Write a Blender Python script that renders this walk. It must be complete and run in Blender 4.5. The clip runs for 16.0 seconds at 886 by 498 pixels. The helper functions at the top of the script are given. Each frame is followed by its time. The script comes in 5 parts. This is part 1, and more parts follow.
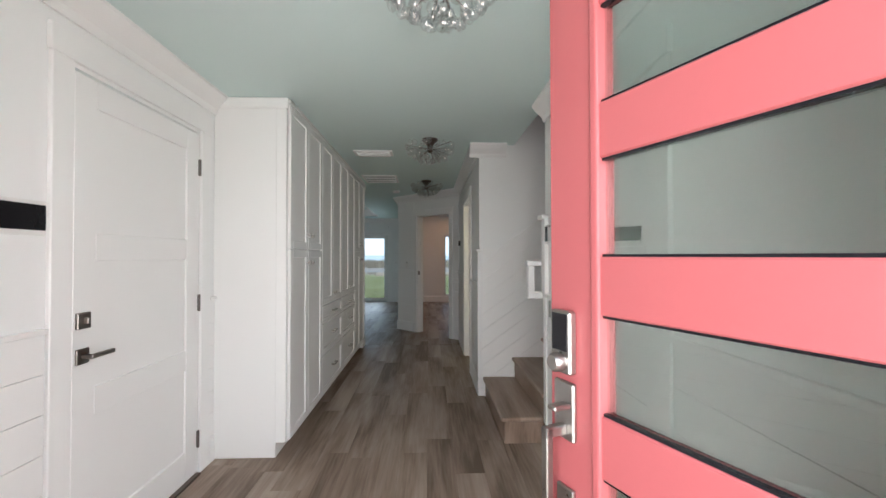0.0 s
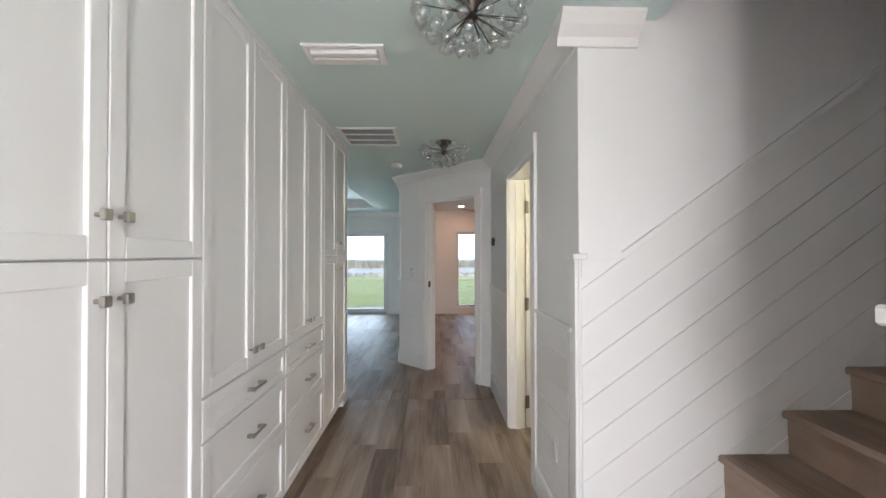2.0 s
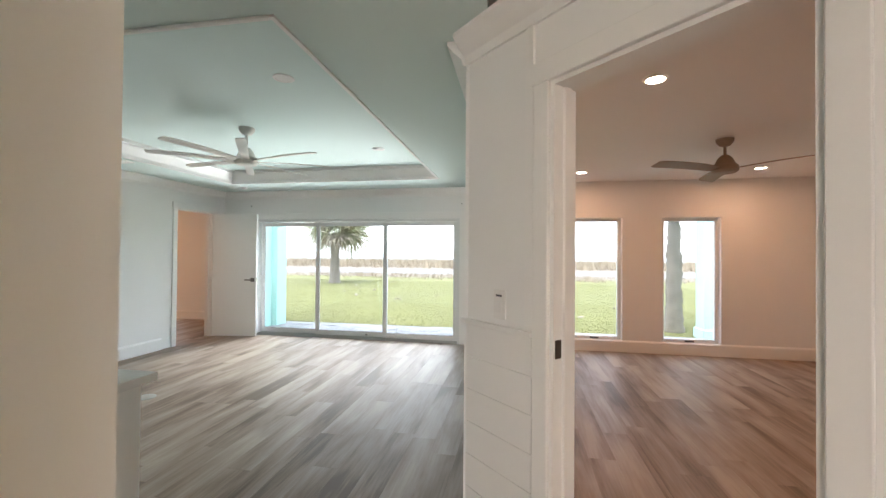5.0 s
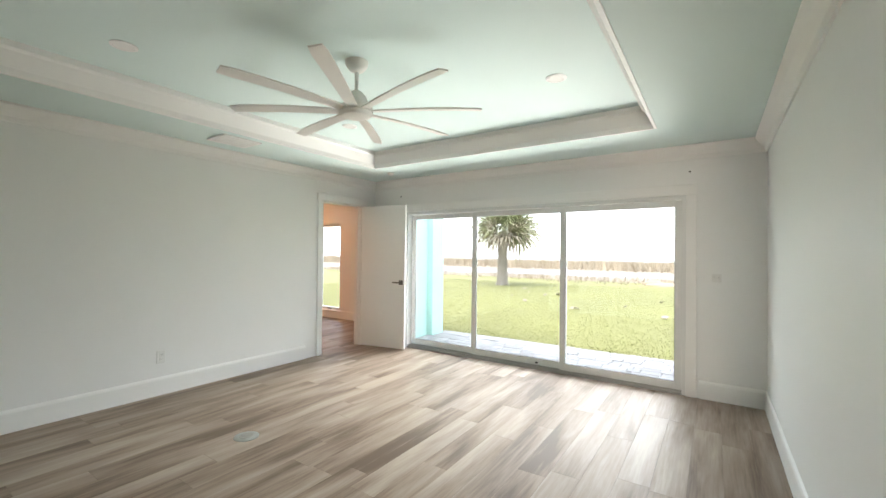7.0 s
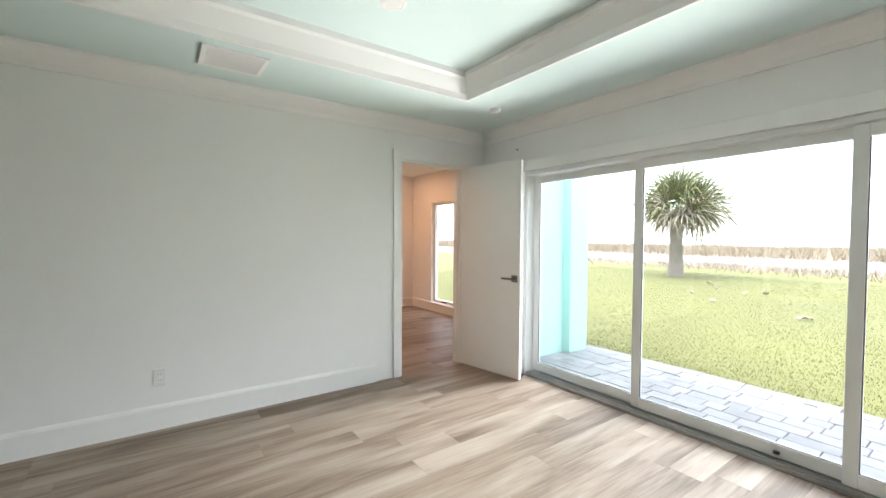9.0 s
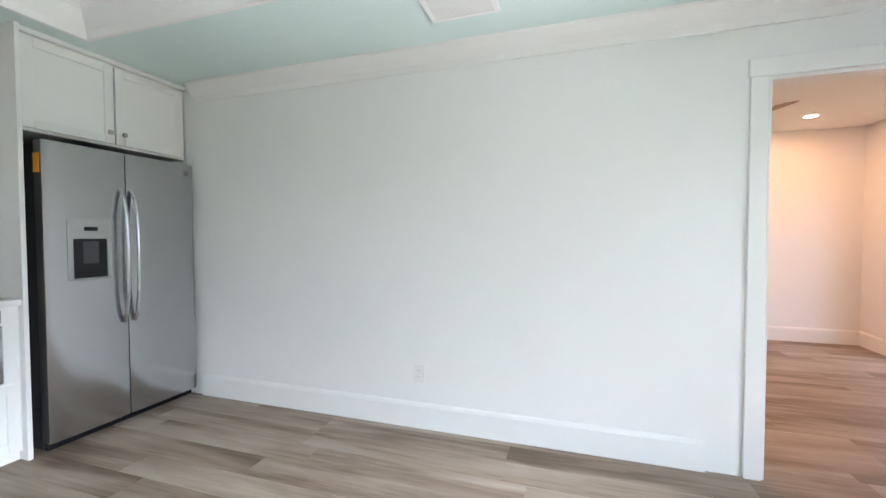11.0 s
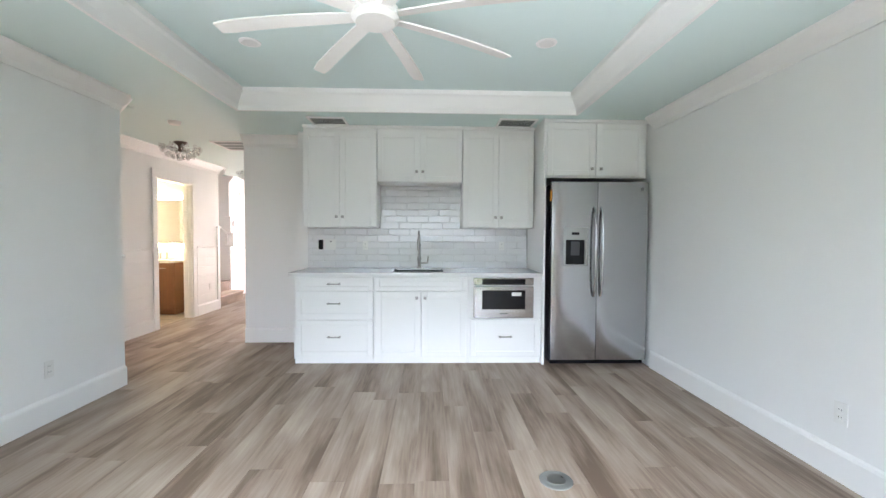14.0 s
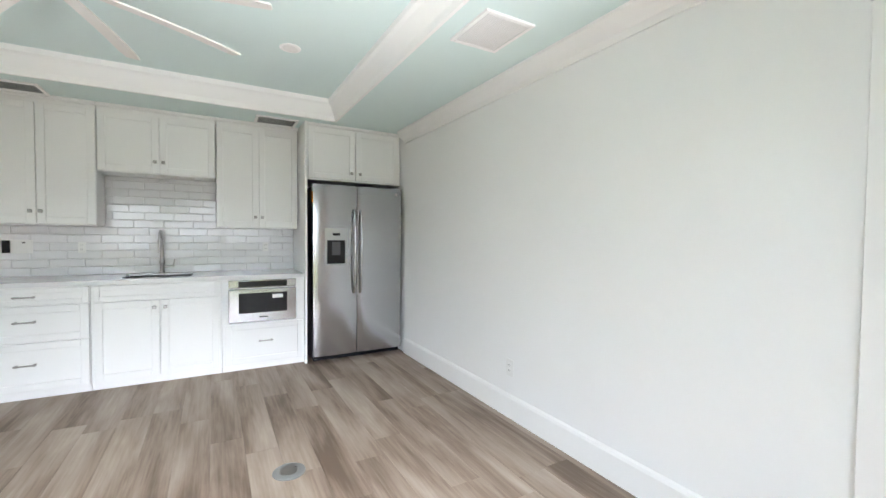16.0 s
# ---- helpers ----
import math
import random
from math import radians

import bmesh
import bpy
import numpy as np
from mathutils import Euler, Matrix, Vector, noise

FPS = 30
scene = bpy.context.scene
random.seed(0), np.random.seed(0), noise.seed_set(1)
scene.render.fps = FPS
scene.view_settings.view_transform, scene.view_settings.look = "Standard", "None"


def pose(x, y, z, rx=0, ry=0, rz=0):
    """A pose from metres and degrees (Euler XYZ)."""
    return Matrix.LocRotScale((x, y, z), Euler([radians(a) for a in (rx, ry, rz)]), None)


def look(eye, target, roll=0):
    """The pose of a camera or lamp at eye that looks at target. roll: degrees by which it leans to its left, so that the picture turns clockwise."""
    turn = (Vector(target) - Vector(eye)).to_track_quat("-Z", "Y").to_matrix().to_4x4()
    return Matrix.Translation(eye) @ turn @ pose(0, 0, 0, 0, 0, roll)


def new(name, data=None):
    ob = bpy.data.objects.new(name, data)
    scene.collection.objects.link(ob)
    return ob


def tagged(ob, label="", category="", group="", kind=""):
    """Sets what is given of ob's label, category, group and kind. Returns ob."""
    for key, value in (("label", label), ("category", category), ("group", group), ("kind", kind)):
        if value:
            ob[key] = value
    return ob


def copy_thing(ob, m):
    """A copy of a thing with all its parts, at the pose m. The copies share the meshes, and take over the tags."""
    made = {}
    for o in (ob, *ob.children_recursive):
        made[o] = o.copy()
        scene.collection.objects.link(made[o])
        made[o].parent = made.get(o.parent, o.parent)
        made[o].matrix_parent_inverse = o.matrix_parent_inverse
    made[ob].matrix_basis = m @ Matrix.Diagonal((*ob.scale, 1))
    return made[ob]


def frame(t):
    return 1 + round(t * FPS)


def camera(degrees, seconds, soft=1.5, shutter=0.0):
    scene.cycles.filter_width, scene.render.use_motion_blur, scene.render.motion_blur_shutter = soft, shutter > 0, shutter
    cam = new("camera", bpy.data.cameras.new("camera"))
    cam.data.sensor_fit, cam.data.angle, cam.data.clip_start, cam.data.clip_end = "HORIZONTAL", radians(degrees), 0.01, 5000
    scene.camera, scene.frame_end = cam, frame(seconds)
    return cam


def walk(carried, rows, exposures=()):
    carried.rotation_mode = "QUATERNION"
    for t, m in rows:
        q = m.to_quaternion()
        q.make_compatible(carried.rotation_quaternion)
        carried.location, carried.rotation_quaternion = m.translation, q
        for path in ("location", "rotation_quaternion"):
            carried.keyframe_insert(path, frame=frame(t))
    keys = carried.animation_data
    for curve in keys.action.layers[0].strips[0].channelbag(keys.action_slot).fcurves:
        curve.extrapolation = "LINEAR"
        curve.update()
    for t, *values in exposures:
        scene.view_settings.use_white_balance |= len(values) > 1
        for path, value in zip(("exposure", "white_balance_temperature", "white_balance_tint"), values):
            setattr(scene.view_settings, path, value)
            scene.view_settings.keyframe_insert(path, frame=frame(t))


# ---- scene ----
cam = camera(94.8, 16.0)
PATH = [
    (0, (0.378, 0.036, 1.365), (0.447, 2.035, 1.396), -0.1),
    (0.5, (0.324, 0.563, 1.383), (0.389, 2.562, 1.41), 0.0),
    (1, (0.272, 1.136, 1.429), (0.336, 3.135, 1.452), -0.1),
    (1.5, (0.274, 1.688, 1.436), (0.329, 3.687, 1.461), -0.1),
    (2, (0.237, 2.254, 1.422), (0.289, 4.253, 1.449), -0.1),
    (2.5, (0.205, 2.848, 1.406), (0.262, 4.847, 1.438), -0.2),
    (3, (0.164, 3.437, 1.415), (0.217, 5.436, 1.444), -0.2),
    (3.2, (0.147, 3.667, 1.419), (0.205, 5.666, 1.444), -0.5),
    (5.5, (-0.058, 6.165, 1.403), (-0.631, 8.081, 1.432), 0.6),
    (6, (-0.236, 6.54, 1.345), (-1.048, 8.368, 1.389), 0.5),
    (6.5, (-0.372, 6.938, 1.383), (-1.38, 8.665, 1.404), 0.5),
    (7, (-0.595, 7.38, 1.372), (-1.705, 9.044, 1.393), 0.6),
    (7.5, (-0.835, 7.843, 1.359), (-2.014, 9.458, 1.375), 0.6),
    (8, (-1.032, 8.309, 1.379), (-2.315, 9.843, 1.364), 0.6),
    (10.5, (-2.38, 9.922, 1.249), (-4.377, 9.849, 1.184), -0.1),
    (11, (-2.494, 10.102, 1.264), (-4.395, 9.484, 1.201), -0.1),
    (11.5, (-2.542, 10.339, 1.253), (-4.181, 9.194, 1.2), -0.0),
    (12, (-2.602, 10.605, 1.255), (-3.833, 9.03, 1.209), 0.1),
    (12.5, (-2.639, 10.827, 1.24), (-3.445, 8.997, 1.201), 0.2),
    (13, (-2.67, 10.994, 1.269), (-3.109, 9.043, 1.216), 0.4),
    (13.5, (-2.719, 11.109, 1.283), (-2.906, 9.119, 1.221), 0.3),
    (14, (-2.809, 11.184, 1.285), (-2.868, 9.186, 1.22), 0.3),
    (14.5, (-2.918, 11.238, 1.281), (-2.985, 9.24, 1.215), 0.3),
    (15, (-2.991, 11.289, 1.275), (-3.26, 9.308, 1.216), 0.3),
    (15.5, (-3.053, 11.363, 1.293), (-3.656, 9.457, 1.231), 0.5),
    (16, (-3.12, 11.423, 1.295), (-4.101, 9.681, 1.236), 0.5),
]
walk(cam, [(t, look(eye, target, roll)) for t, eye, target, roll in PATH], [
    (0.0, 0.45, 5500, 5), (0.5, 0.7, 5450, 6), (1.5, 1.2, 5450, 7), (2.5, 1.7, 5450, 8), (3.2, 1.85, 5450, 8), (5.5, 2.05, 6500, 13), (6.0, 2.2, 6450, 13), (7.0, 2.1, 6850, 13), (8.0, 1.85, 7000, 13),
    (10.5, 2.65, 5950, 15), (12.0, 2.75, 6450, 18), (14.5, 2.65, 6000, 17), (16.0, 2.7, 6350, 18)])
SKY, DOOR_W, GUEST_W, BED_W, BATH_W = 1.05, 250.0, 1.9, 2.0, 1.4

# ---- world, sun, exposure ----
wd = bpy.data.worlds.new("overcast_sky")
scene.world = wd
wd.use_nodes = True
wn = wd.node_tree
wbg = wn.nodes["Background"]
sky = wn.nodes.new("ShaderNodeTexSky")
sky.sky_type, sky.sun_disc = "NISHITA", False
sky.sun_elevation, sky.sun_rotation = radians(67), radians(217)
cloud = wn.nodes.new("ShaderNodeMix")
cloud.data_type = "RGBA"
cloud.inputs["Factor"].default_value = 0.93
wn.links.new(sky.outputs["Color"], cloud.inputs["A"])
cloud.inputs["B"].default_value = (0.93, 0.98, 1.05, 1)
wn.links.new(cloud.outputs["Result"], wbg.inputs["Color"])
wbg.inputs["Strength"].default_value = SKY

# added lamp outside the open front door, for its daylight; warmed to tint the hall
door_fill = bpy.data.lights.new("front_door_fill", "AREA")
door_fill.shape, door_fill.size, door_fill.size_y, door_fill.energy, door_fill.color = "RECTANGLE", 4.4, 2.2, DOOR_W, (1.0, 0.83, 0.71)
new("front_door_fill", door_fill).matrix_world = look((1.0, -0.85, 1.3), (0.2, 3, 1.3))

# added unseen lamps at the patio door: one for sky, one for paving and lawn bounce
def patio_fill(name, watts, color, z, rise, spread):
    lamp = bpy.data.lights.new(name, "AREA")
    lamp.shape, lamp.size, lamp.size_y, lamp.energy, lamp.color = "RECTANGLE", 3.3, 1.5, watts, color
    lamp.spread = radians(spread)
    new(name, lamp).matrix_world = look((-2.6, 12.7, z), (-2.75, 11.7, z + rise))


patio_fill("patio_sky_fill", 11.0, (0.93, 0.98, 1.0), 1.2, -0.6, 46)
patio_fill("patio_bounce_fill", 6.5, (0.97, 1.0, 0.98), 0.75, 0.8, 44)

sun_data = bpy.data.lights.new("sun", "SUN")
sun_data.energy, sun_data.angle, sun_data.color = 1.7, radians(40), (1.0, 0.97, 0.93)
new("sun", sun_data).matrix_world = look((-6, 4, 24), (0, 12, 0))


# ---- mesh helpers ----
def box(bm, a, b, bevel=0.0, segs=1):
    """A box between two corners, its edges bevelled."""
    lo = Vector([min(p, q) for p, q in zip(a, b)])
    hi = Vector([max(p, q) for p, q in zip(a, b)])
    m = Matrix.LocRotScale((lo + hi) / 2, None, hi - lo)
    vs = bmesh.ops.create_cube(bm, size=1, matrix=m)["verts"]
    if bevel:
        es = list({e for v in vs for e in v.link_edges})
        bmesh.ops.bevel(bm, geom=es, offset=bevel, segments=segs, affect="EDGES", profile=0.5)


def prism(bm, outline, place, depth):
    """An outline of 2D points swept along a depth; place(u, v, w) gives the 3D point."""
    n = len(outline)
    va = [bm.verts.new(place(u, v, 0)) for u, v in outline]
    vb = [bm.verts.new(place(u, v, depth)) for u, v in outline]
    bm.faces.new(va)
    bm.faces.new(vb[::-1])
    for i in range(n):
        bm.faces.new((va[i], vb[i], vb[(i + 1) % n], va[(i + 1) % n]))
    bmesh.ops.recalc_face_normals(bm, faces=bm.faces[:])


def rod(bm, a, b, r, r2=None, n=12):
    """A round bar from a to b."""
    a, b = Vector(a), Vector(b)
    m = Matrix.Translation((a + b) / 2) @ (b - a).to_track_quat("Z", "Y").to_matrix().to_4x4()
    bmesh.ops.create_cone(bm, cap_ends=True, segments=n, radius1=r, radius2=r if r2 is None else r2, depth=(b - a).length, matrix=m)


def lathe(bm, profile, n=24, m=None):
    """A turned shape from (radius, height) pairs."""
    m = m or Matrix()
    rings = []
    for r, z in profile:
        rings.append([bm.verts.new(m @ Vector((r * math.cos(2 * math.pi * i / n), r * math.sin(2 * math.pi * i / n), z))) for i in range(n)])
    for p, q in zip(rings, rings[1:]):
        for i in range(n):
            bm.faces.new((p[i], p[(i + 1) % n], q[(i + 1) % n], q[i]))
    bm.faces.new(rings[0][::-1])
    bm.faces.new(rings[-1])


def mesh_of(name, bm, material, smooth=False):
    me = bpy.data.meshes.new(name)
    bm.to_mesh(me)
    bm.free()
    me.materials.append(material)
    if smooth:
        for p in me.polygons:
            p.use_smooth = True
        me.set_sharp_from_angle(angle=radians(40))
    return me


def part(name, bm, material, parent, label="", smooth=False):
    ob = new(name, mesh_of(name, bm, material, smooth))
    ob.parent = parent
    return tagged(ob, label)


def piece(name, me, parent, m):
    ob = new(name, me)
    ob.parent = parent
    ob.matrix_basis = m
    return ob


def thing(name, label, category, m=None, group="", kind=""):
    ob = new(name)
    ob.empty_display_size = 0.05
    ob.matrix_basis = m or Matrix()
    return tagged(ob, label, category, group, kind)


def solid(name, bm, material, label, category, kind="", smooth=False, group=""):
    return tagged(new(name, mesh_of(name, bm, material, smooth)), label, category, group, kind)


def boxes(*spans, bevel=0.0):
    bm = bmesh.new()
    for a, b in spans:
        box(bm, a, b, bevel)
    return bm


# ---- materials ----
def mat(name, color, rough=0.5, metal=0.0, vary=0.06, scale=3.0, fine=60.0, bump=0.05, stretch=(1, 1, 1), random_value=0.0, spec=0.5, rough_vary=0.08, emit=None):
    m = bpy.data.materials.new(name)
    m.use_nodes = True
    t = m.node_tree
    N, L = t.nodes, t.links
    p = N["Principled BSDF"]
    p.inputs["Roughness"].default_value, p.inputs["Metallic"].default_value = rough, metal
    p.inputs["Specular IOR Level"].default_value = spec
    geo = N.new("ShaderNodeNewGeometry")
    mp = N.new("ShaderNodeMapping")
    mp.inputs["Scale"].default_value = stretch
    L.new(geo.outputs["Position"], mp.inputs["Vector"])
    big = N.new("ShaderNodeTexNoise")
    big.inputs["Scale"].default_value, big.inputs["Detail"].default_value = scale, 4
    small = N.new("ShaderNodeTexNoise")
    small.inputs["Scale"].default_value, small.inputs["Detail"].default_value = fine, 3
    for n in (big, small):
        L.new(mp.outputs["Vector"], n.inputs["Vector"])
    info = N.new("ShaderNodeObjectInfo")
    add = N.new("ShaderNodeMath")
    add.operation = "ADD"
    half = N.new("ShaderNodeMath")
    half.operation, half.inputs[1].default_value = "MULTIPLY", 0.5
    L.new(small.outputs["Fac"], half.inputs[0])
    L.new(big.outputs["Fac"], add.inputs[0])
    L.new(half.outputs[0], add.inputs[1])
    val = N.new("ShaderNodeMapRange")
    val.inputs["From Min"].default_value, val.inputs["From Max"].default_value = 0.4, 1.1
    val.inputs["To Min"].default_value, val.inputs["To Max"].default_value = 1 - vary, 1 + vary
    L.new(add.outputs[0], val.inputs["Value"])
    rnd = N.new("ShaderNodeMapRange")
    rnd.inputs["To Min"].default_value, rnd.inputs["To Max"].default_value = 1 - random_value, 1 + random_value
    L.new(info.outputs["Random"], rnd.inputs["Value"])
    mul = N.new("ShaderNodeMath")
    mul.operation = "MULTIPLY"
    L.new(val.outputs["Result"], mul.inputs[0])
    L.new(rnd.outputs["Result"], mul.inputs[1])
    hsv = N.new("ShaderNodeHueSaturation")
    hsv.inputs["Color"].default_value = (*color, 1)
    L.new(mul.outputs[0], hsv.inputs["Value"])
    L.new(hsv.outputs["Color"], p.inputs["Base Color"])
    rr = N.new("ShaderNodeMapRange")
    rr.inputs["To Min"].default_value, rr.inputs["To Max"].default_value = max(rough - rough_vary, 0.02), min(rough + rough_vary, 1)
    L.new(big.outputs["Fac"], rr.inputs["Value"])
    L.new(rr.outputs["Result"], p.inputs["Roughness"])
    if bump:
        b = N.new("ShaderNodeBump")
        b.inputs["Strength"].default_value, b.inputs["Distance"].default_value = bump, 0.004
        L.new(small.outputs["Fac"], b.inputs["Height"])
        L.new(b.outputs["Normal"], p.inputs["Normal"])
    if emit:
        p.inputs["Emission Color"].default_value, p.inputs["Emission Strength"].default_value = (*emit[0], 1), emit[1]
    return m


def wood_floor(name, tones):
    """Long-grained plank vinyl: streaks along y, knots, and a tone of its own for each plank."""
    m = bpy.data.materials.new(name)
    m.use_nodes = True
    t = m.node_tree
    N, L = t.nodes, t.links
    p = N["Principled BSDF"]
    geo, info = N.new("ShaderNodeNewGeometry"), N.new("ShaderNodeObjectInfo")
    isl = N.new("ShaderNodeMath")
    isl.operation = "ADD"
    L.new(info.outputs["Random"], isl.inputs[0])
    L.new(geo.outputs["Random Per Island"], isl.inputs[1])
    fr = N.new("ShaderNodeMath")
    fr.operation = "FRACT"
    L.new(isl.outputs[0], fr.inputs[0])
    shift = N.new("ShaderNodeVectorMath")
    shift.operation = "MULTIPLY_ADD"
    cmb = N.new("ShaderNodeCombineXYZ")
    for k in "XYZ":
        L.new(fr.outputs[0], cmb.inputs[k])
    L.new(cmb.outputs[0], shift.inputs[0])
    shift.inputs[1].default_value = (7, 31, 13)
    L.new(geo.outputs["Position"], shift.inputs[2])
    outs = []
    for sc, st, det in ((1.7, (3.0, 0.45, 1), 5), (9.0, (7.0, 0.35, 1), 6), (1.1, (2.0, 0.9, 1), 3)):
        mp = N.new("ShaderNodeMapping")
        mp.inputs["Scale"].default_value = st
        L.new(shift.outputs[0], mp.inputs["Vector"])
        nz = N.new("ShaderNodeTexNoise")
        nz.inputs["Scale"].default_value, nz.inputs["Detail"].default_value = sc, det
        nz.inputs["Distortion"].default_value = 0.4
        L.new(mp.outputs["Vector"], nz.inputs["Vector"])
        outs.append(nz.outputs["Fac"])
    a = N.new("ShaderNodeMath")
    a.operation = "MULTIPLY_ADD"
    a.inputs[1].default_value = 0.72
    L.new(outs[0], a.inputs[0])
    b = N.new("ShaderNodeMath")
    b.operation, b.inputs[1].default_value = "MULTIPLY", 0.2
    L.new(outs[1], b.inputs[0])
    L.new(b.outputs[0], a.inputs[2])
    c = N.new("ShaderNodeMath")
    c.operation, c.inputs[1].default_value = "MULTIPLY_ADD", 0.07
    L.new(fr.outputs[0], c.inputs[0])
    L.new(a.outputs[0], c.inputs[2])
    ramp = N.new("ShaderNodeValToRGB")
    e = ramp.color_ramp.elements
    e[0].position, e[0].color = 0.37, (*tones[0], 1)
    e[1].position, e[1].color = 0.645, (*tones[2], 1)
    mid = e.new(0.49)
    mid.color = (*tones[1], 1)
    L.new(c.outputs[0], ramp.inputs["Fac"])
    L.new(ramp.outputs["Color"], p.inputs["Base Color"])
    rr = N.new("ShaderNodeMapRange")
    rr.inputs["To Min"].default_value, rr.inputs["To Max"].default_value = 0.42, 0.58
    p.inputs["Specular IOR Level"].default_value = 0.28
    L.new(outs[2], rr.inputs["Value"])
    L.new(rr.outputs["Result"], p.inputs["Roughness"])
    bp = N.new("ShaderNodeBump")
    bp.inputs["Strength"].default_value, bp.inputs["Distance"].default_value = 0.12, 0.002
    L.new(outs[1], bp.inputs["Height"])
    L.new(bp.outputs["Normal"], p.inputs["Normal"])
    return m


def glass(name, tint, gloss=0.02, base=0.03):
    m = bpy.data.materials.new(name)
    m.use_nodes = True
    t = m.node_tree
    t.nodes.remove(t.nodes["Principled BSDF"])
    tr, gl = t.nodes.new("ShaderNodeBsdfTransparent"), t.nodes.new("ShaderNodeBsdfGlossy")
    tr.inputs["Color"].default_value = (*tint, 1)
    gl.inputs["Roughness"].default_value = gloss
    lw, pw, ma, mx = (t.nodes.new(k) for k in ("ShaderNodeLayerWeight", "ShaderNodeMath", "ShaderNodeMath", "ShaderNodeMixShader"))
    lw.inputs["Blend"].default_value = 0.5
    pw.operation, pw.inputs[1].default_value = "POWER", 4.0
    ma.operation, ma.inputs[1].default_value, ma.inputs[2].default_value = "MULTIPLY_ADD", 0.55, base
    t.links.new(lw.outputs["Facing"], pw.inputs[0])
    t.links.new(pw.outputs[0], ma.inputs[0])
    t.links.new(ma.outputs[0], mx.inputs[0])
    t.links.new(tr.outputs[0], mx.inputs[1])
    t.links.new(gl.outputs[0], mx.inputs[2])
    t.links.new(mx.outputs[0], t.nodes["Material Output"].inputs["Surface"])
    return m


def glow(name, color, strength):
    m = bpy.data.materials.new(name)
    m.use_nodes = True
    p = m.node_tree.nodes["Principled BSDF"]
    p.inputs["Base Color"].default_value = (0.9, 0.9, 0.9, 1)
    p.inputs["Emission Color"].default_value, p.inputs["Emission Strength"].default_value = (*color, 1), strength
    return m


PAINT = mat("wall_paint", (0.88, 0.885, 0.875), 0.55, vary=0.015, scale=0.8, fine=180, bump=0.03)
TRIM = mat("trim_paint", (0.89, 0.89, 0.875), 0.35, vary=0.012, scale=2, fine=120, bump=0.015)
AQUA = mat("ceiling_paint", (0.70, 0.83, 0.805), 0.6, vary=0.015, scale=0.7, fine=150, bump=0.03)
CAB = mat("cabinet_lacquer", (0.87, 0.87, 0.855), 0.32, vary=0.012, scale=2, fine=90, bump=0.01)
CORE = mat("dark_gap", (0.25, 0.25, 0.24), 0.8, vary=0.03)
CORAL = mat("coral_door_paint", (0.38, 0.10, 0.105), 0.36, vary=0.03, scale=3, fine=90, bump=0.03)
NICKEL = mat("brushed_nickel", (0.42, 0.405, 0.385), 0.3, 1.0, vary=0.08, scale=30, fine=300, bump=0.02)
LEVERM = mat("satin_nickel", (0.20, 0.185, 0.17), 0.32, 1.0, vary=0.08, scale=30, fine=300, bump=0.02)
STEEL = mat("stainless_steel", (0.44, 0.445, 0.45), 0.17, 1.0, vary=0.015, scale=3, fine=40, bump=0.0, stretch=(1, 1, 30.0), rough_vary=0.03)
BLACK = mat("black_plastic", (0.010, 0.010, 0.012), 0.2, vary=0.1, spec=0.25)
DARK = mat("dark_grey_plastic", (0.05, 0.05, 0.055), 0.45, vary=0.1)
BRONZE = mat("dark_bronze", (0.12, 0.10, 0.085), 0.4, 0.9, vary=0.1)
PLASTIC = mat("white_plastic", (0.83, 0.83, 0.81), 0.4, vary=0.01, bump=0)
# near-black colour that paints the shade behind vent slats
SHADOWP = mat("vent_shade", (0.05, 0.05, 0.05), 0.9, vary=0.05)
FLOORW = wood_floor("oak_plank", ((0.15, 0.105, 0.075), (0.29, 0.222, 0.172), (0.43, 0.355, 0.29)))
TREADW = wood_floor("oak_tread", ((0.21, 0.15, 0.11), (0.33, 0.245, 0.185), (0.43, 0.34, 0.27)))
SUB = mat("subfloor", (0.2, 0.16, 0.125), 0.8)
QUARTZ = mat("white_quartz", (0.82, 0.82, 0.82), 0.12, vary=0.03, scale=6, fine=60, bump=0)
TILE = mat("glazed_white_tile", (0.80, 0.80, 0.81), 0.045, vary=0.015, scale=12, fine=40, bump=0.02, random_value=0.02, rough_vary=0.015)
GROUT = mat("grout", (0.72, 0.72, 0.71), 0.8, vary=0.04, scale=20)
GLASS = glass("window_glass", (0.90, 0.92, 0.915))
DOORGLASS = glass("door_glass", (0.74, 0.82, 0.79), 0.02, 0.28)
CRYSTAL = glass("crystal", (0.95, 0.955, 0.955), 0.05, 0.17)
MIRROR = mat("mirror", (0.9, 0.9, 0.88), 0.03, 1.0, vary=0.0, bump=0, rough_vary=0.01)
VINYL = mat("window_vinyl", (0.78, 0.79, 0.78), 0.4, vary=0.015)
ALU = mat("track_aluminium", (0.45, 0.46, 0.45), 0.4, 0.8, vary=0.05)
TEAL = mat("aqua_stucco", (0.46, 0.72, 0.66), 0.8, vary=0.05, scale=3, fine=90, bump=0.25)
GRASS = mat("lawn_soil", (0.15, 0.15, 0.05), 0.95, vary=0.22, scale=0.35, fine=14, bump=0.08)
BLADE = mat("lawn_blades", (0.15, 0.155, 0.048), 0.8, vary=0.25, scale=0.5, fine=14, bump=0)
DUNE = mat("dune_grass", (0.30, 0.245, 0.175), 0.9, vary=0.35, scale=0.4, fine=6, bump=0)
SAND = mat("pale_sand", (0.20, 0.168, 0.135), 0.95, vary=0.15, scale=0.6, fine=12, bump=0.3)
